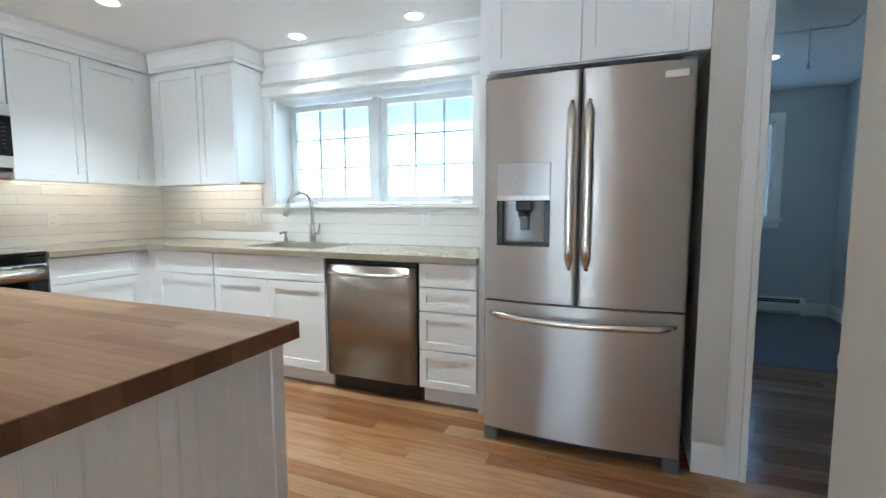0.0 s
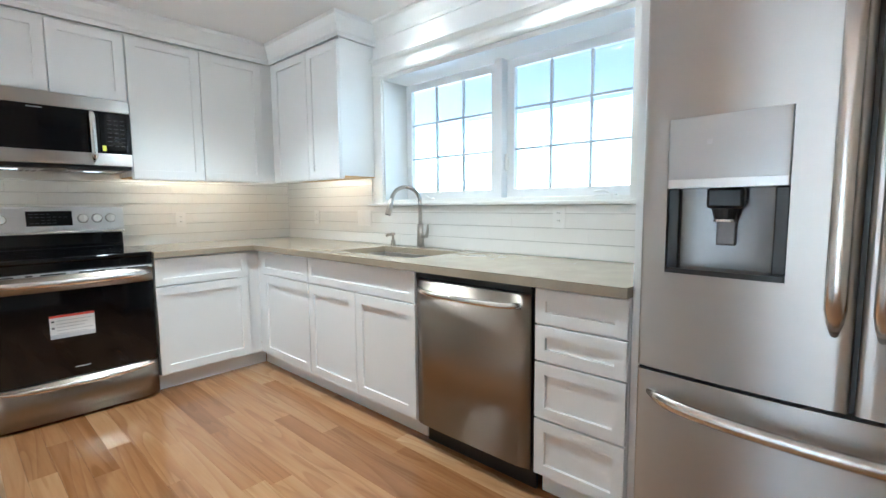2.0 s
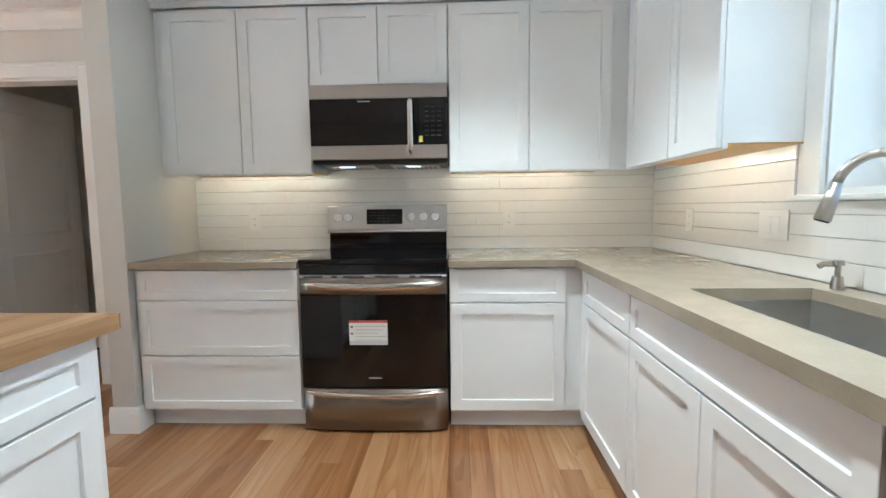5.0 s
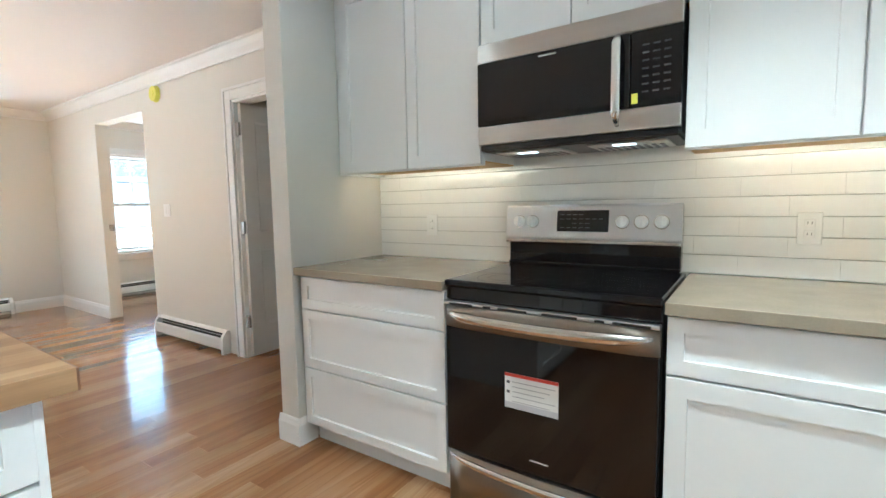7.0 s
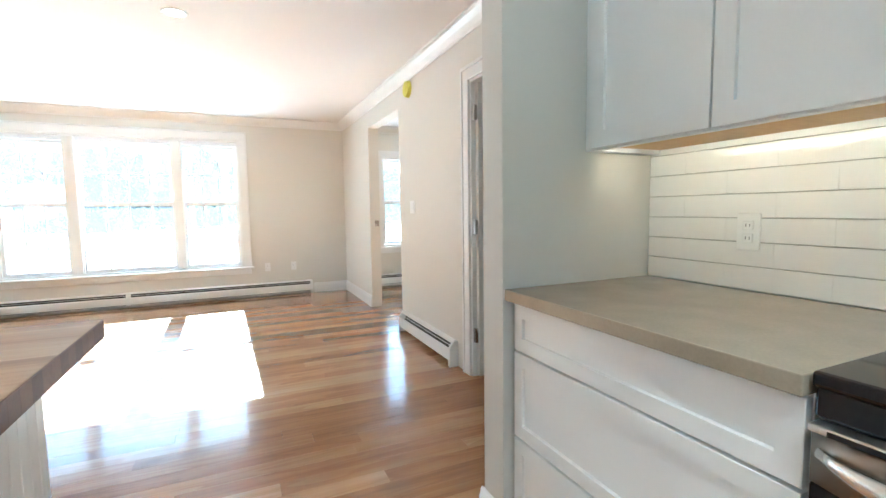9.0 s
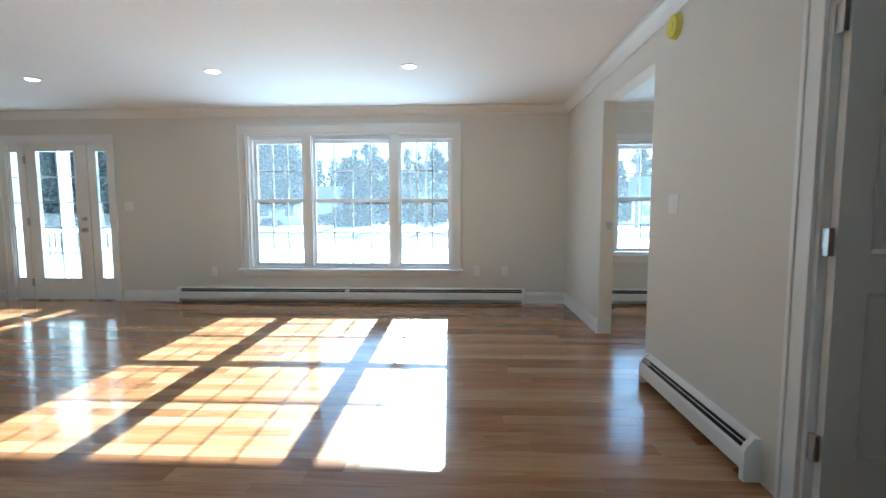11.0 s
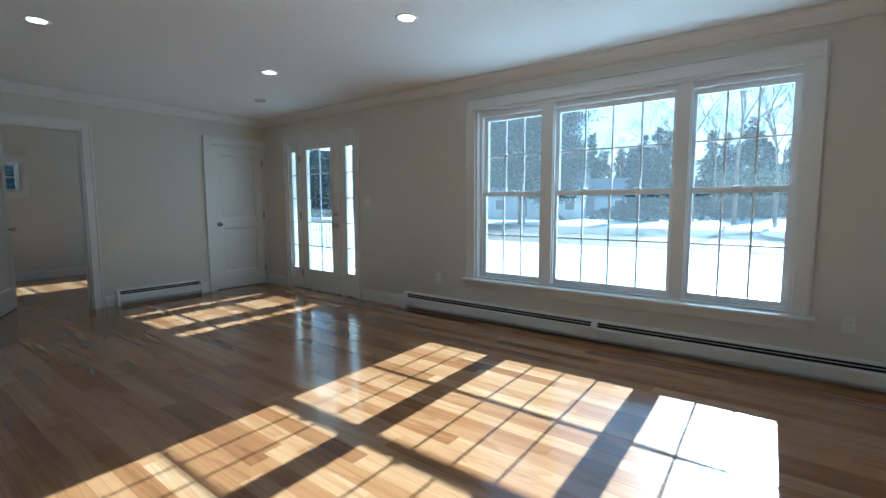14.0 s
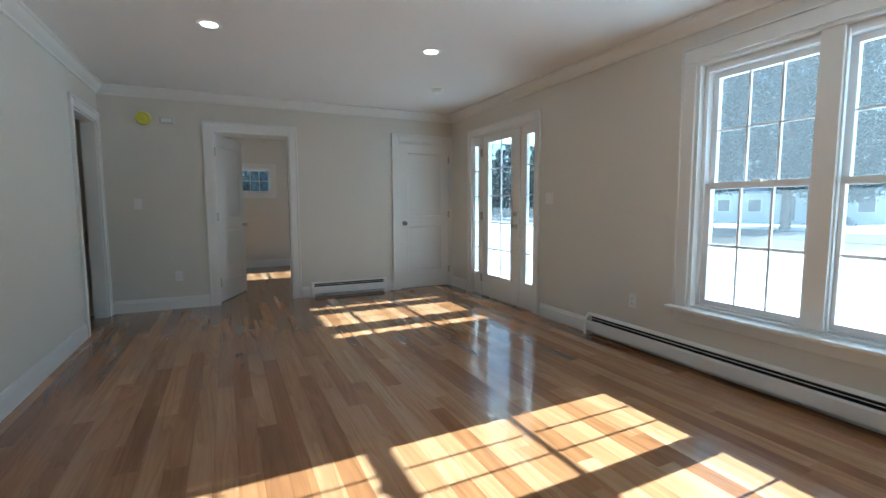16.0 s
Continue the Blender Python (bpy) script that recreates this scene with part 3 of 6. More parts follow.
part("body", B(-0.172, 0.728, 3.035, 3.80, 0.04, 1.785, 0.004), M_GREY, fr, "dark grey steel case")


def curved_panel(F, u0, u1, z0, z1, d0, d1, crown, hole=None, n=12):
    """A door leaf with a gently crowned face; hole (u0, u1, z0, z1) is left open."""
    bm = bmesh.new()
    us = sorted({u0 + (u1 - u0) * i / n for i in range(n + 1)} | ({hole[0], hole[1]} if hole else set()))
    zs = sorted({z0, z1} | ({hole[2], hole[3]} if hole else set()))

    def d_at(u):
        s = (u - u0) / (u1 - u0)
        edge = min(s, 1 - s) * (u1 - u0)
        r = 0.012
        round_in = 0 if edge >= r else r - math.sqrt(max(0, r * r - (r - edge) ** 2))
        return d1 + crown * (1 - (2 * s - 1) ** 2) - round_in

    for a, b in zip(us, us[1:]):
        for c, d in zip(zs, zs[1:]):
            if hole and hole[0] <= (a + b) / 2 <= hole[1] and hole[2] <= (c + d) / 2 <= hole[3]:
                continue
            vs = [bm.verts.new(fmap(F, u, d_at(u), z)) for u, z in ((a, c), (b, c), (b, d), (a, d))]
            f = bm.faces.new(vs)
            f.smooth = True
        for z in (z0, z1):
            bm.faces.new([bm.verts.new(fmap(F, u, d, z)) for u, d in ((a, d0), (b, d0), (b, d_at(b)), (a, d_at(a)))])
    for u in (u0, u1):
        bm.faces.new([bm.verts.new(fmap(F, u, d, z)) for d, z in ((d0, z0), (d_at(u), z0), (d_at(u), z1), (d0, z1))])
    if hole:
        h0, h1, k0, k1 = hole
        for p, q in (((h0, k0), (h1, k0)), ((h1, k0), (h1, k1)), ((h1, k1), (h0, k1)), ((h0, k1), (h0, k0))):
            bm.faces.new([bm.verts.new(fmap(F, u, d, z)) for (u, z), d in ((p, d_at(p[0])), (q, d_at(q[0])), (q, d0), (p, d0))])
    bmesh.ops.remove_doubles(bm, verts=bm.verts, dist=0.0004)
    bmesh.ops.recalc_face_normals(bm, faces=bm.faces)
    return bm


def bow(u):
    """How far the refrigerator's front stands out: one shallow arc across both doors."""
    return 0.050 + 0.034 * (1 - ((u - 0.277) / 0.455) ** 2)


def bowed_door(u0, u1, z0, z1, hole=None, n=16, d0=0.003, proud=0.0, edge=0.010):
    """A door leaf that follows the arc, with rounded upright edges; hole (u0, u1, z0, z1) is left open."""
    bm = bmesh.new()
    us = {u0 + (u1 - u0) * i / n for i in range(n + 1)} | {u0 + edge * k for k in (0.15, 0.5, 1)} | {u1 - edge * k for k in (0.15, 0.5, 1)}
    us = sorted(us | ({hole[0], hole[1]} if hole else set()))
    zs = sorted({z0, z1} | ({hole[2], hole[3]} if hole else set()))

    def front(u):
        e = min(u - u0, u1 - u)
        return bow(u) + proud - (0 if e >= edge else edge - math.sqrt(max(0, edge * edge - (edge - e) ** 2)))

    for a, b in zip(us, us[1:]):
        for c, d in zip(zs, zs[1:]):
            if hole and hole[0] <= (a + b) / 2 <= hole[1] and hole[2] <= (c + d) / 2 <= hole[3]:
                continue
            bm.faces.new([bm.verts.new(fmap(FR, u, front(u), z)) for u, z in ((a, c), (b, c), (b, d), (a, d))]).smooth = True
        for z in (z0, z1):
            bm.faces.new([bm.verts.new(fmap(FR, u, d, z)) for u, d in ((a, d0), (b, d0), (b, front(b)), (a, front(a)))])
    for u in (u0, u1):
        bm.faces.new([bm.verts.new(fmap(FR, u, d, z)) for d, z in ((d0, z0), (front(u), z0), (front(u), z1), (d0, z1))])
    if hole:
        h0, h1, k0, k1 = hole
        for p, q in (((h0, k0), (h1, k0)), ((h1, k0), (h1, k1)), ((h1, k1), (h0, k1)), ((h0, k1), (h0, k0))):
            bm.faces.new([bm.verts.new(fmap(FR, u, d, z)) for (u, z), d in ((p, front(p[0])), (q, front(q[0])), (q, d0), (p, d0))])
    bmesh.ops.remove_doubles(bm, verts=bm.verts, dist=0.0003)
    bmesh.ops.recalc_face_normals(bm, faces=bm.faces)
    for e in bm.edges:
        e.smooth = len(e.link_faces) != 2 or e.calc_face_angle(0) < 0.6
    return bm


DH = (-0.112, 0.148, 1.01, 1.405)
door_l = part("door", bowed_door(-0.178, 0.270, 0.742, 1.805, DH), M_STEELV, fr, "brushed stainless door with dispenser")
door_r = part("door", bowed_door(0.280, 0.732, 0.742, 1.805), M_STEELV, fr, "brushed stainless door")
drawer = part("freezer_drawer", bowed_door(-0.178, 0.732, 0.075, 0.732, n=28), M_STEELV, fr, "brushed stainless bottom drawer")
part("centre_gap", FB(FR, 0.268, 0.282, 0.0005, 0.05, 0.742, 1.803), M_DARK, fr)
part("drawer_gap", FB(FR, -0.172, 0.728, 0.0005, 0.045, 0.7325, 0.7415), M_DARK, fr)
part("base_grille", FB(FR, -0.16, 0.715, 0.0, 0.02, 0.025, 0.073), M_DARK, fr)
for u in (-0.14, 0.70):
    part("foot", FB(FR, u - 0.035, u + 0.035, 0.0, 0.05, 0.0, 0.07, 0.006), M_GREY, fr)
for u in (-0.15, 0.705):
    part("hinge_cover", FB(FR, u - 0.03, u + 0.03, -0.06, 0.03, 1.806, 1.826, 0.006), M_GREY, fr)
# dispenser
part("dispenser_panel", bowed_door(DH[0] + 0.001, DH[1] - 0.001, 1.252, DH[3] - 0.001, n=8, d0=0.02, proud=0.003, edge=0.003), M_SILVER, door_l, "pale silver control panel")
part("dispenser_lip", bowed_door(DH[0] + 0.001, DH[1] - 0.001, 1.230, 1.2515, n=8, d0=0.02, proud=0.005, edge=0.003), M_SATIN, door_l)
well = bmesh.new()
cols = []
for k in range(13):
    a = math.pi * k / 12
    u = 0.018 - 0.128 * math.cos(a)
    cols.append([well.verts.new(fmap(FR, u, 0.052 - 0.044 * math.sin(a) ** 0.6, z)) for z in (DH[2] + 0.002, 1.2295)])
for a, b in zip(cols, cols[1:]):
    well.faces.new((a[0], b[0], b[1], a[1])).smooth = True
bmesh.ops.recalc_face_normals(well, faces=well.faces)
part("dispenser_well", well, M_WELL, door_l, "curved steel back of the dispenser well")
for a, b in ((DH[0] + 0.001, DH[0] + 0.030), (DH[1] - 0.030, DH[1] - 0.001)):
    part("well_side", FB(FR, a, b, 0.030, 0.054, DH[2] + 0.002, 1.2295, 0.004), M_DARK, door_l)
part("drip_tray", bowed_door(DH[0] + 0.001, DH[1] - 0.001, DH[2] + 0.001, DH[2] + 0.014, n=8, d0=0.012, proud=0.004, edge=0.003), M_DARK, door_l)
part("nozzle_block", FB(FR, -0.022, 0.058, 0.018, 0.058, 1.178, 1.2295, 0.008), M_DARK, door_l)
part("nozzle", C(fmap(FR, 0.018, 0.040, 1.178), fmap(FR, 0.018, 0.040, 1.152), 0.030, 0.024), M_DARK, door_l)
part("nozzle_ring", C(fmap(FR, 0.018, 0.040, 1.1518), fmap(FR, 0.018, 0.040, 1.146), 0.026, 0.026, 20), M_CHROME, door_l)
part("paddle", FB(FR, -0.004, 0.040, 0.012, 0.022, 1.085, 1.150, 0.004), M_GREY, door_l)
part("panel_mark", FB(FR, -0.022, -0.010, bow(-0.016) + 0.0032, bow(-0.016) + 0.0038, 1.335, 1.347), M_LIGHTGREY, door_l)
part("badge", FB(FR, 0.61, 0.70, 0.055, bow(0.61) + 0.003, 1.735, 1.765, 0.001), M_CHROME, door_r, "small steel maker's plate")
for u, d in ((0.238, door_l), (0.314, door_r)):
    pts = [fmap(FR, u, bow(u) - 0.004 + 0.052 * (1 - (2 * i / 24 - 1) ** 8), 0.905 + 0.77 * i / 24) for i in range(25)]
    part("handle", tube(pts, [0.019 * min(1.0, 0.35 + 0.4 * min(i, 24 - i)) for i in range(25)], 18, 0.55, (0, 1, 0)), M_CHROME, d, "polished steel strap handle", True)
pts = []
for i in range(29):
    q = i / 28
    u = -0.145 + 0.84 * q
    pts.append(fmap(FR, u, bow(u) + 0.048 * (1 - (2 * q - 1) ** 8), 0.672 - 0.012 * (1 - (2 * q - 1) ** 2)))
part("handle", tube(pts, [0.013 * min(1.0, 0.4 + 0.4 * min(i, 28 - i)) for i in range(29)], 16, 1.4), M_CHROME, drawer, "polished steel strap handle", True)

# dishwasher
DW = ("S", 3.225)
dw = thing("dishwasher", (-0.985, 3.5, 0), "stainless steel built-in dishwasher with a bowed bar handle", "dishwasher")
part("body", B(-1.312, -0.662, 3.232, 3.80, 0.10, 0.868), M_DARK, dw)
part("control_strip", FB(DW, -1.310, -0.664, 0.0, 0.012, 0.842, 0.872, 0.002), M_DARK, dw, "black top control strip")
# Steel copy whose dark reflection is part of the base colour.
leaf = part("door", curved_panel(DW, -1.306, -0.668, 0.118, 0.838, 0.0, 0.022, 0.003), M_STEEL_REFL, dw, "brushed stainless door")
part("handle", tube([fmap(DW, -1.27 + 0.566 * i / 16, 0.024 + 0.04 * (1 - (2 * i / 16 - 1) ** 6), 0.792 - 0.008 * (1 - (2 * i / 16 - 1) ** 2)) for i in range(17)], 0.014, 12), M_CHROME, leaf, "polished steel bar handle", True)
part("toe_kick", FB(DW, -1.30, -0.674, -0.07, -0.055, 0.0, 0.1), M_DARK, dw, "black toe kick")

# range
RG = ("E", -2.995)
r0, r1 = 1.779, 2.545
rg = thing("range", (-3.3, 2.16, 0), "stainless electric range with black glass top and oven door", "range")
part("body", B(-3.60, -3.0, r0, r1, 0.05, 0.895), M_DARK, rg)
for x in (-3.05, -3.55):
    for y in (r0 + 0.05, r1 - 0.05):
        part("foot", C((x, y, 0), (x, y, 0.05), 0.018), M_DARK, rg)
part("cooktop", B(-3.555, -2.972, r0 - 0.003, r1 + 0.003, 0.896, 0.922, 0.006), M_BLACK, rg, "black ceramic glass cooktop")
part("front_trim", FB(RG, r0, r1, 0.0, 0.014, 0.846, 0.895, 0.004), M_BLACK, rg, "black lip under the cooktop")
oven = part("oven_door", FB(RG, r0 + 0.003, r1 - 0.003, 0.0, 0.026, 0.245, 0.742, 0.004), M_BLACK, rg, "black glass oven door")
part("door_trim", curved_panel(RG, r0 + 0.002, r1 - 0.002, 0.742, 0.828, 0.0, 0.034, 0.008), M_STEEL_REFL, oven, "stainless top band")
part("top_rail", FB(RG, r0 + 0.002, r1 - 0.002, 0.002, 0.038, 0.8285, 0.842, 0.004), M_SATIN, oven, "stainless top edge of the oven door")
for y, ln in ((r0 + 0.03, 0.10), (r0 + 0.175, 0.03), (r0 + 0.235, 0.11), (r0 + 0.40, 0.12), (r0 + 0.575, 0.03), (r0 + 0.63, 0.11)):
    part("vent_slot", FB(RG, y, y + ln, 0.0385, 0.0402, 0.8305, 0.8385), M_DARK, oven)
part("handle", tube([fmap(RG, r0 + 0.02 + 0.726 * i / 24, 0.038 + 0.042 * (1 - (2 * i / 24 - 1) ** 6), 0.800 - 0.012 * (1 - (2 * i / 24 - 1) ** 2)) for i in range(25)], [0.013 * min(1.0, 0.45 + 4.0 * min(i, 24 - i) / 24) for i in range(25)], 14, 1.45), M_CHROME, oven, "polished steel strap handle", True)
pan = part("storage_drawer", curved_panel(RG, r0 + 0.003, r1 - 0.003, 0.018, 0.24, 0.0, 0.024, 0.012), M_STEEL_REFL, rg, "stainless storage drawer")
part("handle", tube([fmap(RG, r0 + 0.02 + 0.726 * i / 24, 0.028 + 0.022 * (1 - (2 * i / 24 - 1) ** 6), 0.226 - 0.020 * (1 - (2 * i / 24 - 1) ** 2)) for i in range(25)], [0.010 * min(1.0, 0.4 + 4.0 * min(i, 24 - i) / 24) for i in range(25)], 12, 1.5), M_CHROME, pan, "polished drawer lip", True)
guard = part("backguard", B(-3.60, -3.54, r0 + 0.006, r1 - 0.016, 0.9225, 1.20, 0.006), M_BLACK, rg, "black back guard")
part("guard_ledge", B(-3.5395, -3.525, r0 + 0.008, r1 - 0.018, 0.9225, 0.94, 0.004), M_BLACK, guard)
face = sweep([(0.0, 0.0), (0.022, 0.0), (0.030, 0.008), (0.030, 0.018), (0.014, 0.148), (0.010, 0.156), (0.0, 0.156)], [(-3.5395, r0 + 0.002, 1.045, 1, 0), (-3.5395, r1 - 0.012, 1.045, 1, 0)])
part("control_panel", face, M_SATIN, guard, "brushed stainless control panel, leaning back")
part("panel_foot", B(-3.5395, -3.5075, r0 + 0.001, r1 - 0.011, 1.028, 1.0445, 0.004), M_CHROME, guard)


def panel_x(z):
    """The sloped face of the control panel at a height."""
    return -3.5095 - 0.016 * (z - 1.063) / 0.13


def on_panel(y0, y1, z0, z1, d0, d1):
    """A flat piece lying on the sloped panel face."""
    bm = B(0, 1, y0, y1, z0, z1)
    for v in bm.verts:
        v.co.x = panel_x(v.co.z) + (d1 if v.co.x > 0.5 else d0)
    return bm


part("display", on_panel(2.03, 2.255, 1.082, 1.175, -0.002, 0.0016), M_BLACK, guard, "black display")
for i, (n, u0) in enumerate(((4, 2.045), (7, 2.045), (3, 2.10), (5, 2.045))):
    for j in range(n):
        part("display_mark", on_panel(u0 + 0.028 * j, u0 + 0.018 + 0.028 * j, 1.155 - 0.019 * i, 1.1575 - 0.019 * i, 0.0016, 0.0020), M_GREY, guard)
for y in (1.85, 1.915, 2.31, 2.385, 2.46):
    x = panel_x(1.125)
    k = part("knob", C((x - 0.002, y, 1.125), (x + 0.024, y, 1.128), 0.026, 0.023, 24), M_WHITE, guard, "pale control knob")
    part("knob_grip", B(x + 0.0245, x + 0.034, y - 0.006, y + 0.006, 1.104, 1.151, 0.003), M_WHITE, k)
    part("knob_ring", C((x - 0.003, y, 1.125), (x + 0.003, y, 1.1255), 0.030, 0.030, 24), M_CHROME, k)
for x, y, r in ((-3.12, 1.97, 0.115), (-3.14, 2.36, 0.095), (-3.40, 1.96, 0.075), (-3.40, 2.36, 0.105)):
    bm = bmesh.new()
    for rr in (r, r * 0.62):
        ring = bmesh.ops.create_circle(bm, segments=40, radius=rr, matrix=Matrix.Translation((x, y, 0.9226)))["verts"]
        inner = bmesh.ops.create_circle(bm, segments=40, radius=rr - 0.002, matrix=Matrix.Translation((x, y, 0.9226)))["verts"]
        for k in range(40):
            bm.faces.new((ring[k], ring[(k + 1) % 40], inner[(k + 1) % 40], inner[k]))
    part("burner_mark", bm, M_RING, rg)
# paper notices
note = solid("energy_label", FB(RG, 2.035, 2.235, 0.0263, 0.0271, 0.475, 0.604), M_PAPER, "white paper notice with a red band, stuck on the oven door", "label")
ORIGIN[note.name] = Vector((0, 0, 0))
part("red_band", FB(RG, 2.035, 2.235, 0.0272, 0.0276, 0.592, 0.604), M_RED, note)
for i in range(5):
    part("text_line", FB(RG, 2.065, 2.225 - 0.02 * (i % 3), 0.0272, 0.0276, 0.572 - 0.018 * i, 0.5745 - 0.018 * i), M_TEXT, note)
part("footer_band", FB(RG, 2.035, 2.235, 0.0272, 0.0275, 0.476, 0.497), M_LIGHTGREY, note)
for zz in (0.566, 0.53):
    part("warning_mark", FB(RG, 2.043, 2.055, 0.0272, 0.0276, zz, zz + 0.010), M_INK, note)
part("maker_mark", FB(RG, 2.13, 2.20, 0.0262, 0.0268, 0.295, 0.300), M_LIGHTGREY, oven)

# microwave
MF = ("E", -3.265)
mw = thing("microwave", (-3.44, 2.165, 1.43), "stainless over-the-range microwave with black glass door", "microwave")
m0, m1 = 1.781, 2.548
part("body", B(WX + 0.013, -3.27, m0, m1, 1.44, 1.865, 0.003), M_DARK, mw)
part("top_band", FB(MF, m0, m1, -0.004, 0.022, 1.788, 1.866, 0.004), M_STEEL, mw, "brushed stainless top band")
mdoor = part("door", FB(MF, m0, 2.385, -0.004, 0.024, 1.532, 1.787, 0.003), M_BLACK, mw, "black glass door")
part("bottom_band", FB(MF, m0, m1, -0.004, 0.022, 1.456, 1.531, 0.004), M_STEEL, mw, "brushed stainless bottom band")
keys = part("control_panel", FB(MF, 2.387, m1, -0.004, 0.022, 1.532, 1.787, 0.003), M_BLACK, mw, "black key panel")
part("handle", tube([fmap(MF, 2.345, 0.020 + 0.038 * (1 - (2 * i / 20 - 1) ** 8), 1.475 + 0.315 * i / 20) for i in range(21)], [0.016 * min(1.0, 0.4 + 0.3 * min(i, 20 - i)) for i in range(21)], 16, 0.55, (1, 0, 0)), M_CHROME, mdoor, "polished vertical strap handle", True)
for i in range(7):
    for j in range(3):
        part("key", FB(MF, 2.425 + 0.034 * j, 2.446 + 0.034 * j, 0.0222, 0.0228, 1.735 - 0.026 * i, 1.741 - 0.026 * i), M_KEY, keys)
part("energy_tag", FB(MF, 2.392, 2.412, 0.0222, 0.024, 1.545, 1.58), M_YELLOW, keys, "small yellow tag")
part("maker_mark", FB(MF, 2.05, 2.12, 0.0241, 0.0246, 1.768, 1.774), M_LIGHTGREY, mdoor)
part("underside", B(-3.61, -3.275, m0 + 0.01, m1 - 0.01, 1.430, 1.4395, 0.003), M_DARK, mw, "dark vented underside")
for y in (m0 + 0.05, m1 - 0.33):
    gr = part("filter_frame", B(-3.55, -3.31, y, y + 0.28, 1.4225, 1.4295, 0.002), M_STEEL, mw, "brushed steel grease filter")
    for k in range(9):
        part("filter_rib", B(-3.53, -3.40, y + 0.02 + 0.028 * k, y + 0.034 + 0.028 * k, 1.4205, 1.4222), M_GREY, gr)
    part("lamp_lens", B(-3.370, -3.332, y + 0.09, y + 0.17, 1.4195, 1.4224, 0.001), M_COOK, gr, "glowing frosted cooktop lamp lens")
part("lower_lip", FB(MF, m0 + 0.006, m1 - 0.006, -0.004, 0.012, 1.432, 1.455, 0.004), M_DARK, mw)

# ---- island ----
IX0, IX1, IY0, IY1 = -1.832, -0.284, 0.774, 1.708
isl = thing("kitchen_island", (-1.05, 1.26, 0), "white kitchen island with beadboard ends and shaker fronts", "kitchen island")
bx0, bx1, by0, by1 = -1.77, -0.325, 1.02, 1.68
part("body", B(bx0, bx1, by0, by1 - 0.02, 0.10, 0.868), M_CAB, isl)
part("toe_kick", B(bx0 + 0.01, bx1 - 0.01, by0, by1 - 0.08, 0.0, 0.0995), M_CAB, isl)
FI = ("N", by1 - 0.02)
for a, b in ((bx0 + 0.003, -1.275), (-1.27, -0.79), (-0.785, bx1 - 0.003)):
    part("drawer_front", shaker(FI, a, b, 0.712, 0.862, 0.045), M_CAB, isl)
    part("door", shaker(FI, a, b, 0.116, 0.704), M_CAB, isl)


def beadboard(F, u0, u1, z0, z1, label, pitch=0.041):
    panel = part("beadboard_panel", FB(F, u0, u1, -0.002, 0.0058, z0, z1), M_CAB, isl, label)
    u = u0
    while u < u1 - 0.005:
        e = min(u + pitch, u1)
        part("board", FB(F, u + 0.0006, e - 0.0048, 0.0059, 0.0073, z0, z1, 0.0006), M_CAB, panel)
        part("bead", FB(F, e - 0.0044, e - 0.0002, 0.0059, 0.0069, z0, z1), M_CAB, panel)
        u = e


beadboard(("E", bx1), by0 + 0.002, by1 - 0.04, 0.0, 0.868, "white beadboard end")
beadboard(("W", bx0), by0 + 0.002, by1 - 0.04, 0.0, 0.868, "white beadboard end")
beadboard(("S", by0), bx0, bx1, 0.0, 0.868, "white beadboard back")
part("corner_post", B(bx1 - 0.004, bx1 + 0.012, by1 - 0.04, by1, 0, 0.868, 0.002), M_CAB, isl)
part("corner_post", B(bx0 - 0.012, bx0 + 0.004, by1 - 0.04, by1, 0, 0.868, 0.002), M_CAB, isl)
butcher = thing("butcher_block_top", (-1.05, 1.26, 0.869), "thick oiled butcher-block worktop of glued wood strips", "worktop")
rng = random.Random(4)
y = IY0
while y < IY1 - 0.004:
    e = min(y + 0.045, IY1)
    for xe, xf in ((IX0, IX0 + 0.0038), (IX1 - 0.0038, IX1)):
        part("end_grain", B(xe, xf, y, e - 0.0002, 0.8695, CT - 0.001), M_ENDGRAIN, butcher, "darker oiled end grain")
    x = IX0 + 0.004
    while x < IX1 - 0.014:
        ln = rng.uniform(0.25, 0.75)
        x2 = IX1 - 0.004 if x + ln > IX1 - 0.12 else x + ln
        part("strip", B(x, x2 - 0.0002, y, e - 0.0002, 0.8695, CT), M_BLOCK, butcher)
        x = x2
    y = e

# ---- windows ----


def window_unit(name, F, u0, u1, z0, z1, label):
    c = fmap(F, (u0 + u1) / 2, 0, z0)
    w = thing(name, c, label, "window", "", "structure")
    return w


def frame_ring(F, u0, u1, z0, z1, w, d0, d1, bev=0.002, foot=None):
    """A rectangular frame in one mesh."""
    bm = bmesh.new()
    f = w if foot is None else foot
    outer = ((u0, z0), (u1, z0), (u1, z1), (u0, z1))
    inner = ((u0 + w, z0 + f), (u1 - w, z0 + f), (u1 - w, z1 - w), (u0 + w, z1 - w))
    grid = [[bm.verts.new(fmap(F, u, d, z)) for u, z in ring] for ring, d in ((outer, d0), (outer, d1), (inner, d1), (inner, d0))]
    for a, b in zip(grid, grid[1:] + grid[:1]):
        for k in range(4):
            bm.faces.new((a[k], a[(k + 1) % 4], b[(k + 1) % 4], b[k]))
    bmesh.ops.recalc_face_normals(bm, faces=bm.faces)
    return bm


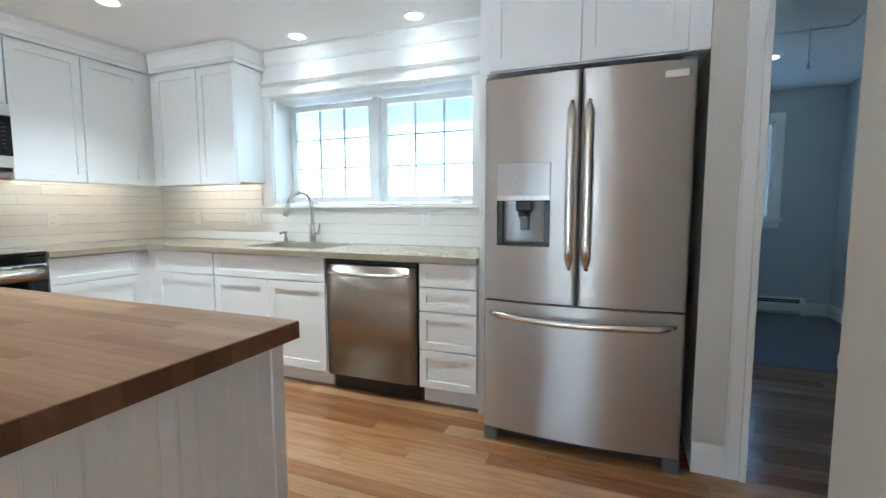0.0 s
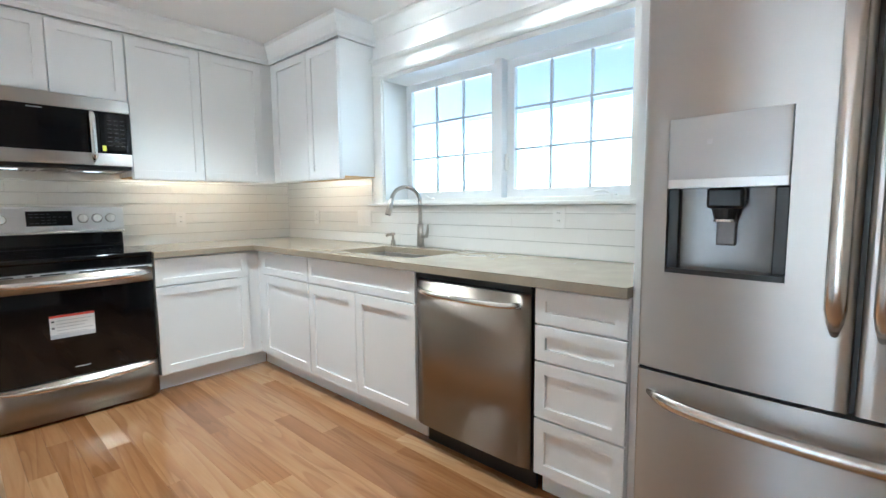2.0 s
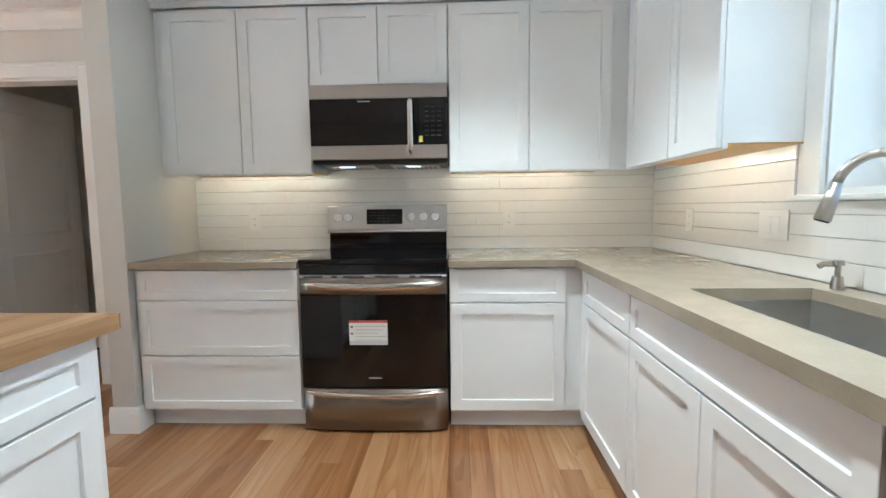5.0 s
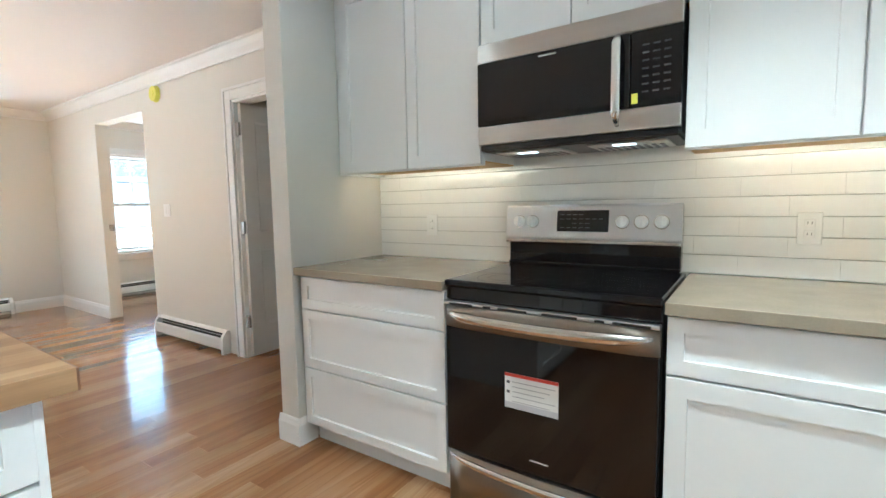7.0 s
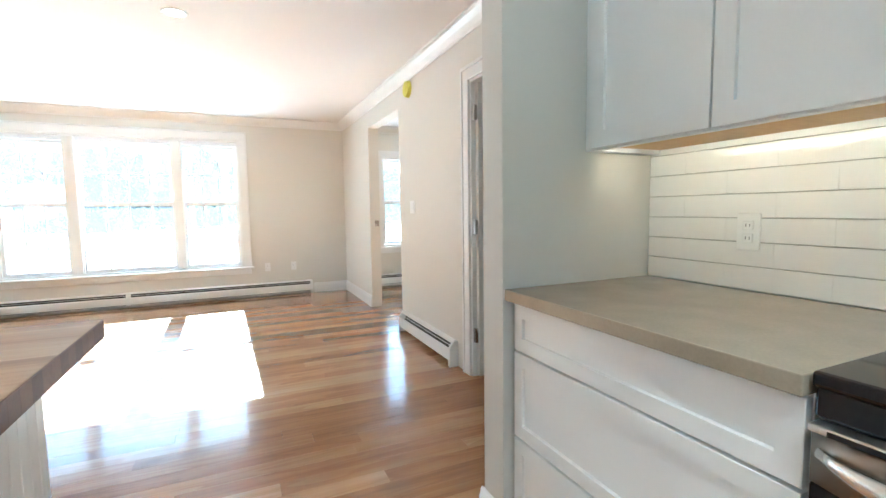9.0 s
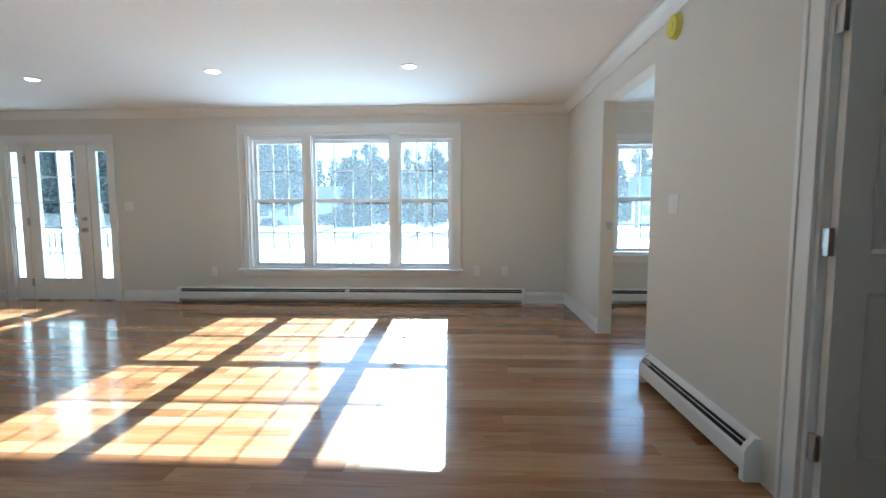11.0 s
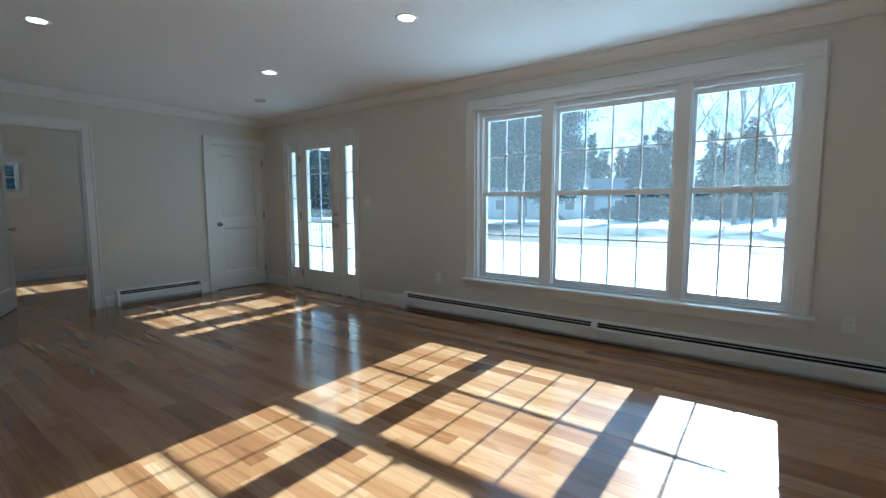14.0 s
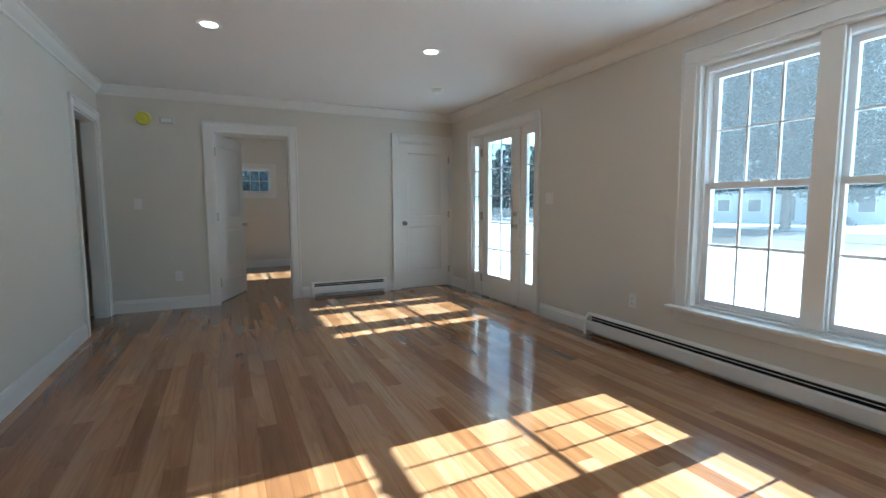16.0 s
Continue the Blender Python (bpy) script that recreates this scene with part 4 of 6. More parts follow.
def sash(parent, F, u0, u1, z0, z1, d, cols, rows, stile=0.045, bar=0.016, foot=None, mat=None, bar_mat=None):
    """A glazed sash: frame, pane and muntin bars as parts of it."""
    fr_part = part("sash", frame_ring(F, u0, u1, z0, z1, stile, d - 0.018, d + 0.018, foot=foot), mat or M_VINYL, parent)
    f = stile if foot is None else foot
    a0, a1, b0, b1 = u0 + stile, u1 - stile, z0 + f, z1 - stile
    pane = part("pane", FB(F, a0 - 0.004, a1 + 0.004, d - 0.003, d + 0.003, b0 - 0.004, b1 + 0.004), M_GLASS, fr_part)
    pane.visible_shadow = False
    for i in range(1, cols):
        u = a0 + (a1 - a0) * i / cols
        part("muntin", FB(F, u - bar / 2, u + bar / 2, d - 0.009, d + 0.009, b0, b1), bar_mat or mat or M_VINYL, fr_part)
    for i in range(1, rows):
        z = b0 + (b1 - b0) * i / rows
        part("muntin", FB(F, a0, a1, d - 0.0085, d + 0.0085, z - bar / 2, z + bar / 2), bar_mat or mat or M_VINYL, fr_part)
    return fr_part


GS = ("N", SY)     # faces into the living room; depth is negative outward
w1 = window_unit("window_1", GS, -2.215, 0.40, 0.43, 2.145, "wide white triple double-hung window with muntin grids")
part("window_frame", frame_ring(GS, -2.214, 0.399, 0.431, 2.144, 0.022, -0.189, -0.002), M_TRIM, w1)
part("head_board", FB(GS, -2.19, 0.375, -0.17, -0.055, 2.098, 2.121), M_VINYL, w1)
for a, b, cols in ((-0.325, 0.345, 3), (-1.440, -0.418, 4), (-2.1915, -1.522, 3)):
    unit = part("unit_frame", frame_ring(GS, a - 0.026, b + 0.026, 0.455, 2.097, 0.026, -0.16, -0.045, foot=0.01), M_VINYL, w1)
    sash(w1, GS, a, b, 1.285, 2.068, -0.115, cols, 2, 0.040, 0.014)
    sash(w1, GS, a, b, 0.466, 1.318, -0.078, cols, 2, 0.040, 0.014, 0.038)
    for s in ((0.5,) if cols == 3 else (0.28, 0.72)):
        u = a + (b - a) * s
        part("sash_lock", FB(GS, u - 0.03, u + 0.03, -0.088, -0.062, 1.318, 1.334, 0.005), M_VINYL, w1)
for a, b in ((-0.427, -0.316), (-1.531, -1.431)):
    post = part("mullion", FB(GS, a + 0.010, b - 0.010, -0.16, -0.0125, 0.455, 2.12), M_TRIM, w1)
    part("mullion_face", FB(GS, a, b, -0.045, -0.012, 0.4565, 2.12, 0.003), M_TRIM, post)
    for u in (a - 0.011, b + 0.0005):
        part("stop_bead", FB(GS, u, u + 0.0105, -0.057, -0.030, 0.4565, 2.10, 0.002), M_TRIM, post)
bm = FB(GS, -2.305, 0.49, 0, 0.018, 2.145, 2.238, 0.003)
fbox(bm, GS, -2.307, -2.215, 0, 0.018, 0.437, 2.1445, 0.003)
fbox(bm, GS, 0.40, 0.49, 0, 0.018, 0.437, 2.1445, 0.003)
fbox(bm, GS, -2.318, 0.501, 0, 0.028, 2.2385, 2.252, 0.004)
fbox(bm, GS, -2.318, -2.307, 0, 0.028, 0.437, 2.238, 0.003)
fbox(bm, GS, 0.4905, 0.5015, 0, 0.028, 0.437, 2.238, 0.003)
structure("window_casing", bm, M_TRIM, "white painted window casing", "trim")
structure("window_stool", FB(GS, -2.345, 0.53, -0.058, 0.075, 0.412, 0.4365, 0.006), M_TRIM, "white painted window stool", "trim")
structure("window_apron", FB(GS, -2.31, 0.495, 0, 0.017, 0.335, 0.411, 0.004), M_TRIM, "white painted apron board", "trim")

# side-room windows
w2 = window_unit("window_2", GS, -5.6, -4.2, 0.62, 2.0, "white double-hung window of the side room")
part("window_frame", frame_ring(GS, -5.599, -4.201, 0.621, 1.999, 0.03, -0.189, -0.002), M_TRIM, w2)
for a, b in ((-5.56, -4.92), (-4.88, -4.24)):
    sash(w2, GS, a, b, 1.29, 1.965, -0.115, 2, 2, 0.040, 0.014)
    sash(w2, GS, a, b, 0.655, 1.32, -0.078, 2, 2, 0.040, 0.014)
part("mullion", FB(GS, -4.92, -4.88, -0.15, -0.02, 0.651, 1.969), M_TRIM, w2)
bm = FB(GS, -5.69, -4.11, 0, 0.018, 2.0, 2.09, 0.003)
fbox(bm, GS, -5.69, -5.6, 0, 0.018, 0.62, 1.9995, 0.003)
fbox(bm, GS, -4.2, -4.11, 0, 0.018, 0.62, 1.9995, 0.003)
fbox(bm, GS, -5.72, -4.08, 0, 0.045, 0.597, 0.6195, 0.004)
fbox(bm, GS, -5.69, -4.11, 0, 0.016, 0.52, 0.5965, 0.003)
structure("window_casing", bm, M_TRIM, "white painted window casing", "trim")
w3 = window_unit("window_3", GS, 6.02, 6.92, 0.6, 2.0, "white double-hung window of the far room")
part("window_frame", frame_ring(GS, 6.021, 6.919, 0.601, 1.999, 0.03, -0.189, -0.002), M_TRIM, w3)
sash(w3, GS, 6.06, 6.88, 0.635, 1.965, -0.095, 2, 4, 0.040, 0.014)
GE = ("W", 7.65)
w4 = window_unit("window_4", GE, -2.47, -1.87, 1.41, 1.90, "small high six-pane window in the far room")
part("window_frame", frame_ring(GE, -2.469, -1.871, 1.411, 1.899, 0.025, -0.149, 0.0), M_TRIM, w4)
sash(w4, GE, -2.44, -1.90, 1.44, 1.87, -0.07, 3, 2, 0.03, 0.014)
bm = frame_ring(GE, -2.55, -1.79, 1.33, 1.98, 0.08, 0.0005, 0.017)
structure("window_casing", bm, M_TRIM, "white painted window casing", "trim")
GB = ("S", 6.85)
w5 = window_unit("window_5", GB, 1.18, 1.96, 1.06, 2.12, "white window of the back room")
part("window_frame", frame_ring(GB, 1.181, 1.959, 1.061, 2.119, 0.03, -0.149, 0.0), M_TRIM, w5)
sash(w5, GB, 1.215, 1.925, 1.095, 2.085, -0.08, 2, 2, 0.04, 0.014)
bm = FB(GB, 1.09, 2.05, 0, 0.018, 2.12, 2.21, 0.003)
fbox(bm, GB, 1.09, 1.18, 0, 0.018, 1.06, 2.1195, 0.003)
fbox(bm, GB, 1.96, 2.05, 0, 0.018, 1.06, 2.1195, 0.003)
fbox(bm, GB, 1.06, 2.08, 0, 0.04, 1.035, 1.0595, 0.003)
fbox(bm, GB, 1.09, 2.05, 0, 0.016, 0.955, 1.0345, 0.003)
structure("window_casing", bm, M_TRIM, "white painted window casing", "trim")

# kitchen casement window
GK = ("S", NY)
w6 = window_unit("window_6", GK, -2.30, -0.50, 1.21, 2.10, "wide white casement window over the sink, two nine-pane sashes")
part("window_frame", frame_ring(GK, -2.299, -0.501, 1.211, 2.099, 0.03, -0.269, -0.003, foot=0.02), M_TRIM, w6)
part("mullion", FB(GK, -1.425, -1.375, -0.26, -0.17, 1.235, 2.07), M_VINYL, w6)
for a, b in ((-2.269, -1.427), (-1.373, -0.531)):
    s = sash(w6, GK, a + 0.008, b - 0.008, 1.236, 2.062, -0.235, 3, 3, 0.05, 0.013, bar_mat=M_LIGHTGREY)
for u, side in ((-1.44, 1), (-1.355, -1)):
    lk = part("sash_lock", FB(GK, u - 0.011, u + 0.011, -0.214, -0.19, 1.40, 1.50, 0.004), M_WHITE, w6)
for u in (-2.02, -0.72):
    k = part("crank", FB(GK, u - 0.055, u + 0.055, -0.20, -0.165, 1.232, 1.244, 0.004), M_WHITE, w6, "white folding crank")
    part("crank_arm", tube([fmap(GK, u + 0.03, -0.16, 1.247), fmap(GK, u, -0.155, 1.262), fmap(GK, u - 0.05, -0.155, 1.258)], 0.006, 8), M_WHITE, k)
structure("window_stool", FB(GK, -2.40, -0.29, -0.02, 0.04, 1.19, 1.2105, 0.005), M_TRIM, "white painted window stool", "trim")
bm = FB(GK, -2.36, -2.275, 0, 0.02, 1.211, 2.095, 0.003)
fbox(bm, GK, -0.525, -0.44, 0, 0.02, 1.211, 2.095, 0.003)
structure("window_casing", bm, M_TRIM, "white painted side casing", "trim")
HEAD = [(0, 0), (0.02, 0), (0.026, 0.01), (0.026, 0.022), (0.02, 0.028), (0.02, 0.085), (0.034, 0.10), (0.05, 0.108), (0.05, 0.122), (0, 0.122)]
structure("window_head", sweep(HEAD, [(-2.375, NY, 2.0955, 0, -1), (-0.288, NY, 2.0955, 0, -1)]), M_TRIM, "white moulded head over the kitchen window", "trim")

# ---- doors ----
DOORZ = 2.05
casing("door_casing", ("W", EX), -2.385, -1.535, DOORZ, 0.088)
casing("door_casing", ("W", EX), -4.595, -3.81, DOORZ, 0.088)
casing("door_casing", ("S", -0.47), 3.29, 4.07, DOORZ, 0.088)
casing("door_casing", ("E", WX), -0.62, 0.16, DOORZ, 0.085)
jamb("door_lining", "y", -2.385, -1.535, EX, EX + 0.12, DOORZ)
jamb("door_lining", "y", -4.595, -3.81, EX, EX + 0.12, DOORZ)
jamb("door_lining", "x", 3.29, 4.07, -0.47, -0.35, DOORZ)
jamb("door_lining", "y", -0.62, 0.16, WX - 0.12, WX, DOORZ)
# casing beside the hall opening
hall = structure("hall_casing", B(0.923, 0.971, 3.03, 3.0495, 0, CEIL - 0.003, 0.003), M_TRIM, "white painted casing of the hall opening", "trim")
part("back_band", B(0.9715, 0.998, 3.022, 3.0495, 0, CEIL - 0.003, 0.004), M_TRIM, hall)
part("inner_bead", B(0.912, 0.9225, 3.026, 3.0495, 0, CEIL - 0.003, 0.003), M_TRIM, hall)
part("reveal", B(0.9855, 0.998, 3.05, 3.20, 0, CEIL - 0.003, 0.002), M_TRIM, hall)


def knob(parent, p, out, mat=None):
    """A round knob on its rose, standing out along the unit vector out."""
    p, out = Vector(p), Vector(out)
    bm = C(p, p + out * 0.008, 0.032, 0.03, 20)
    cyl(bm, p + out * 0.008, p + out * 0.032, 0.011, 0.011, 12)
    bmesh.ops.create_uvsphere(bm, u_segments=16, v_segments=10, radius=0.027, matrix=Matrix.Translation(p + out * 0.048))
    return part("knob", bm, mat or M_NICKEL, parent, "satin nickel knob", True)


def panel_leaf(F, u0, u1, z0, z1, t, panels, both=True):
    """A slab door with recessed panels (z0, z1) on its face."""
    bm = bmesh.new()
    rows = sorted({z0, z1, *[z for p in panels for z in p]})
    s = 0.115
    cols = (u0, u0 + s, u1 - s, u1)
    for i in range(3):
        for c, d in zip(rows, rows[1:]):
            inset = i == 1 and any(p[0] <= c and d <= p[1] for p in panels)
            q = [fmap(F, u, 0, z) for u, z in ((cols[i], c), (cols[i + 1], c), (cols[i + 1], d), (cols[i], d))]
            if not inset:
                bm.faces.new([bm.verts.new(v) for v in q])
                continue
            k = 0.016
            r = [fmap(F, u, -0.009, z) for u, z in ((cols[i] + k, c + k), (cols[i + 1] - k, c + k), (cols[i + 1] - k, d - k), (cols[i] + k, d - k))]
            a, b = [bm.verts.new(v) for v in q], [bm.verts.new(v) for v in r]
            for n in range(4):
                bm.faces.new((a[n], a[(n + 1) % 4], b[(n + 1) % 4], b[n]))
            bm.faces.new(b)
    bmesh.ops.remove_doubles(bm, verts=bm.verts, dist=0.0002)
    back = [bm.verts.new(fmap(F, u, -t, z)) for u, z in ((u0, z0), (u1, z0), (u1, z1), (u0, z1))]
    front = [bm.verts.new(fmap(F, u, 0, z)) for u, z in ((u0, z0), (u1, z0), (u1, z1), (u0, z1))]
    bm.faces.new(back)
    for n in range(4):
        bm.faces.new((front[n], front[(n + 1) % 4], back[(n + 1) % 4], back[n]))
    bmesh.ops.remove_doubles(bm, verts=bm.verts, dist=0.0002)
    bmesh.ops.recalc_face_normals(bm, faces=bm.faces)
    return bm


def hinge(parent, p, q):
    part("hinge", B(min(p[0], q[0]), max(p[0], q[0]), min(p[1], q[1]), max(p[1], q[1]), min(p[2], q[2]), max(p[2], q[2]), 0.002), M_NICKEL, parent, "satin nickel hinge")


TWO = [(0.25, 0.88), (1.02, 1.90)]
d1 = thing("door_1", (EX, -4.2, 0), "closed white two-panel door with a satin knob", "door", "", "structure")
lf = part("leaf", panel_leaf(("W", EX + 0.012), -4.574, -3.831, 0.012, 2.028, 0.035, TWO), M_TRIM, d1)
knob(d1, (EX + 0.012, -3.895, 0.93), (-1, 0, 0))
for z in (0.25, 1.05, 1.82):
    hinge(d1, (EX - 0.012, -4.585, z - 0.045), (EX + 0.008, -4.566, z + 0.045))

# open door of the far room, swung into it
d2 = thing("door_2", (EX + 0.12, -1.553, 0), "white two-panel door standing open into the far room", "door", "", "structure")
ORIGIN[d2.name] = Vector((0, 0, 0))
Fd = ("S", 0.0)
lf = part("leaf", panel_leaf(Fd, 0.0, 0.812, 0.012, 2.028, 0.035, TWO), M_TRIM, d2)
k2 = bmesh.new()
for sgn in (-1, 1):
    base = Vector((0.745, 0.0 if sgn < 0 else 0.035, 0.93))
    cyl(k2, base, base + Vector((0, sgn * 0.03, 0)), 0.012, 0.012, 12)
    bmesh.ops.create_uvsphere(k2, u_segments=14, v_segments=9, radius=0.027, matrix=Matrix.Translation(base + Vector((0, sgn * 0.045, 0))))
part("knob", k2, M_NICKEL, d2, "satin nickel knob", True)
for z in (0.25, 1.05, 1.82):
    part("hinge", B(-0.014, 0.006, -0.012, 0.008, z - 0.05, z + 0.05, 0.002), M_NICKEL, d2, "satin nickel hinge")
d2.rotation_euler = (0, 0, radians(-23))

# closet door, swung back into the closet
d3 = thing("door_3", (WX - 0.12, -0.60, 0), "white two-panel door standing open into the closet", "door", "", "structure")
lf = part("leaf", panel_leaf(("N", -0.562), -4.40, -3.662, 0.012, 2.028, 0.035, TWO), M_TRIM, d3)
for z in (0.30, 1.06, 1.83):
    hinge(d3, (WX - 0.026, -0.603, z - 0.05), (WX - 0.006, -0.566, z + 0.05))

# glazed entry door with sidelights
d4 = thing("door_4", (2.9, SY, 0), "white glazed entry door between two narrow sidelights", "door", "", "structure")
part("door_frame", frame_ring(GS, 2.216, 3.589, 0.002, 2.064, 0.022, -0.17, -0.002, foot=0.004), M_TRIM, d4)
for a, b in ((2.505, 2.525), (3.345, 3.365)):
    part("mullion", FB(GS, a, b, -0.12, -0.004, 0.008, 2.041, 0.002), M_TRIM, d4)
for a, b in ((2.239, 2.504), (3.366, 3.566)):
    g0, g1 = (2.255, 2.395) if a < 3 else (3.455, 3.55)
    side = bmesh.new()
    for u0, u1, z0, z1 in ((a, g0, 0.0148, 2.04), (g1, b, 0.0148, 2.04), (g0, g1, 0.0148, 0.30), (g0, g1, 1.945, 2.04)):
        fbox(side, GS, u0, u1, -0.055, -0.018, z0, z1)
    sl = part("sidelight", side, M_TRIM, d4, "narrow glazed sidelight")
    pn = part("pane", FB(GS, g0, g1, -0.04, -0.034, 0.30, 1.945), M_GLASS, sl)
    pn.visible_shadow = False
    for i in range(1, 5):
        z = 0.30 + 1.645 * i / 5
        part("muntin", FB(GS, g0, g1, -0.046, -0.028, z - 0.007, z + 0.007), M_LIGHTGREY, sl)
leaf = bmesh.new()
q0, q1, k0, k1 = 2.68, 3.195, 0.295, 1.955
for u0, u1, z0, z1 in ((2.527, q0, 0.015, 2.038), (q1, 3.343, 0.015, 2.038), (q0, q1, 0.015, k0), (q0, q1, k1, 2.038)):
    fbox(leaf, GS, u0, u1, -0.06, -0.016, z0, z1)
leaf = part("leaf", leaf, M_TRIM, d4)
part("glazing_bead", frame_ring(GS, q0 - 0.022, q1 + 0.022, k0 - 0.022, k1 + 0.022, 0.026, -0.0155, -0.006), M_TRIM, leaf)
pn = part("pane", FB(GS, q0, q1, -0.042, -0.034, k0, k1), M_GLASS, leaf)
pn.visible_shadow = False
part("muntin", FB(GS, (q0 + q1) / 2 - 0.008, (q0 + q1) / 2 + 0.008, -0.047, -0.028, k0, k1), M_LIGHTGREY, leaf)
for i in range(1, 5):
    z = k0 + (k1 - k0) * i / 5
    part("muntin", FB(GS, q0, q1, -0.0465, -0.0285, z - 0.008, z + 0.008), M_LIGHTGREY, leaf)
knob(leaf, fmap(GS, 2.585, -0.016, 0.93), (0, 1, 0))
part("deadbolt", C(fmap(GS, 2.585, -0.016, 1.075), fmap(GS, 2.585, 0.012, 1.075), 0.028, 0.024, 18), M_NICKEL, leaf, "satin nickel deadbolt")
for z in (0.24, 1.04, 1.84):
    part("hinge", FB(GS, 3.34, 3.362, -0.016, 0.006, z - 0.05, z + 0.05, 0.002), M_NICKEL, leaf, "satin nickel hinge")
part("threshold", FB(GS, 2.24, 3.566, -0.14, 0.012, 0.003, 0.0145, 0.003), M_NICKEL, d4, "dark metal threshold")
casing("door_casing", GS, 2.22, 3.585, 2.06, 0.088)
part("strike_plate", B(WX - 0.105, WX - 0.055, -3.2178, -3.215, 0.99, 1.06), M_NICKEL, structure("opening_lining", B(WX - 0.121, WX + 0.001, -3.2199, -3.218, 0.02, 2.158), M_WALL, "painted reveal of the wide opening", "trim"))

# ---- baseboard heaters ----


def heater(F, u0, u1, joint=None, label="white enamelled hydronic baseboard heater with a dark slot"):
    h = thing("baseboard_heater", fmap(F, (u0 + u1) / 2, 0.03, 0), label, "heater", "baseboard heaters")

    def strip(pts, a, b):
        bm = bmesh.new()
        rings = [[bm.verts.new(fmap(F, u, d, z)) for d, z in pts] for u in (a, b)]
        n = len(pts)
        for k in range(n):
            bm.faces.new((rings[0][k], rings[0][(k + 1) % n], rings[1][(k + 1) % n], rings[1][k]))
        bm.faces.new(rings[0])
        bm.faces.new(rings[1][::-1])
        bmesh.ops.recalc_face_normals(bm, faces=bm.faces)
        return bm

    part("back_panel", strip([(0.001, 0.02), (0.006, 0.02), (0.006, 0.184), (0.044, 0.176), (0.046, 0.180), (0.001, 0.194)], u0 + 0.03, u1 - 0.03), M_WHITE, h)
    part("front_panel", strip([(0.062, 0.045), (0.066, 0.045), (0.068, 0.125), (0.062, 0.140), (0.058, 0.139), (0.063, 0.124)], u0 + 0.03, u1 - 0.03), M_WHITE, h, "white enamelled front")
    part("liner", strip([(0.0065, 0.03), (0.009, 0.03), (0.009, 0.182), (0.0065, 0.183)], u0 + 0.033, u1 - 0.033), M_DARK, h, "dark interior liner")
    part("damper", strip([(0.046, 0.158), (0.051, 0.156), (0.052, 0.1585), (0.047, 0.1605)], u0 + 0.03, u1 - 0.03), M_WHITE, h)
    part("fin_core", strip([(0.008, 0.045), (0.058, 0.045), (0.055, 0.11), (0.008, 0.12)], u0 + 0.032, u1 - 0.032), M_DARK, h, "dark finned core")
    for a, b in ((u0, u0 + 0.032), (u1 - 0.032, u1)):
        part("end_cap", strip([(0.0005, 0.0), (0.070, 0.0), (0.071, 0.134), (0.062, 0.155), (0.030, 0.196), (0.0005, 0.194)], a, b), M_WHITE, h)
    if joint is not None:
        part("joint_strip", strip([(0.0595, 0.034), (0.070, 0.034), (0.071, 0.133), (0.062, 0.154), (0.030, 0.1955), (0.022, 0.1955)], joint - 0.025, joint + 0.025), M_WHITE, h)
    return h


heater(GS, -3.12, 1.36, -0.87, "long white baseboard heater under the front window")
heater(("W", EX), -3.60, -2.60)
heater(("E", WX), -2.02, -0.84)
heater(GS, -5.9, -3.95)
heater(("S", 6.85), 0.995, 2.32)

# ---- switches, outlets, alarms, lamps ----


def plate(F, u, z, kind, w=0.072):
    o = thing(kind, fmap(F, u, 0, z), "white wall plate with two sockets" if kind == "outlet" else "white rocker switch plate", "outlet" if kind == "outlet" else "switch", "wall plates")
    part("cover_plate", FB(F, u - w / 2, u + w / 2, 0.0004, 0.006, z - 0.058, z + 0.058, 0.002), M_WHITE, o)
    if kind == "outlet":
        for dz in (-0.02, 0.02):
            s = part("socket", FB(F, u - 0.016, u + 0.016, 0.006, 0.008, z + dz - 0.014, z + dz + 0.014, 0.002), M_WHITE, o)
            for du in (-0.006, 0.006):
                part("slot", FB(F, u + du - 0.001, u + du + 0.001, 0.008, 0.0083, z + dz - 0.004, z + dz + 0.005), M_DARK, s)
    else:
        n = max(1, round(w / 0.07))
        for i in range(n):
            c = u + (i - (n - 1) / 2) * 0.046
            part("rocker", FB(F, c - 0.016, c + 0.016, 0.006, 0.0095, z - 0.033, z + 0.033, 0.002), M_WHITE, o)
    return o


plate(GS, 1.97, 1.24, "light_switch", 0.12)
plate(GS, 0.88, 0.39, "outlet")
plate(GS, -2.52, 0.41, "outlet")
plate(GS, -2.87, 0.41, "outlet")
plate(("W", EX), -1.13, 0.38, "outlet")
plate(("W", EX), -0.78, 1.20, "light_switch")
plate(("E", WX), -1.75, 1.21, "light_switch", 0.12)
TW, TN = ("E", WX + 0.0095), ("S", NY - 0.0095)
plate(TW, 1.27, 1.10, "outlet")
plate(TW, 2.93, 1.10, "outlet")
plate(TN, -0.885, 1.125, "outlet")
plate(TN, -2.50, 1.10, "light_switch", 0.165)
plate(TN, -3.15, 1.10, "outlet")


def alarm(F, u, z):
    o = thing("smoke_alarm", fmap(F, u, 0, z), "wall smoke alarm in a yellow dust cover", "smoke alarm", "smoke alarms")
    bm = C(fmap(F, u, 0.0005, z), fmap(F, u, 0.035, z), 0.075, 0.066, 28)
    part("dust_cover", bm, M_YELLOW, o, "yellow plastic dust cover")
    part("button", C(fmap(F, u, 0.035, z), fmap(F, u, 0.04, z), 0.028, 0.024, 20), M_YELLOW, o)
    return o


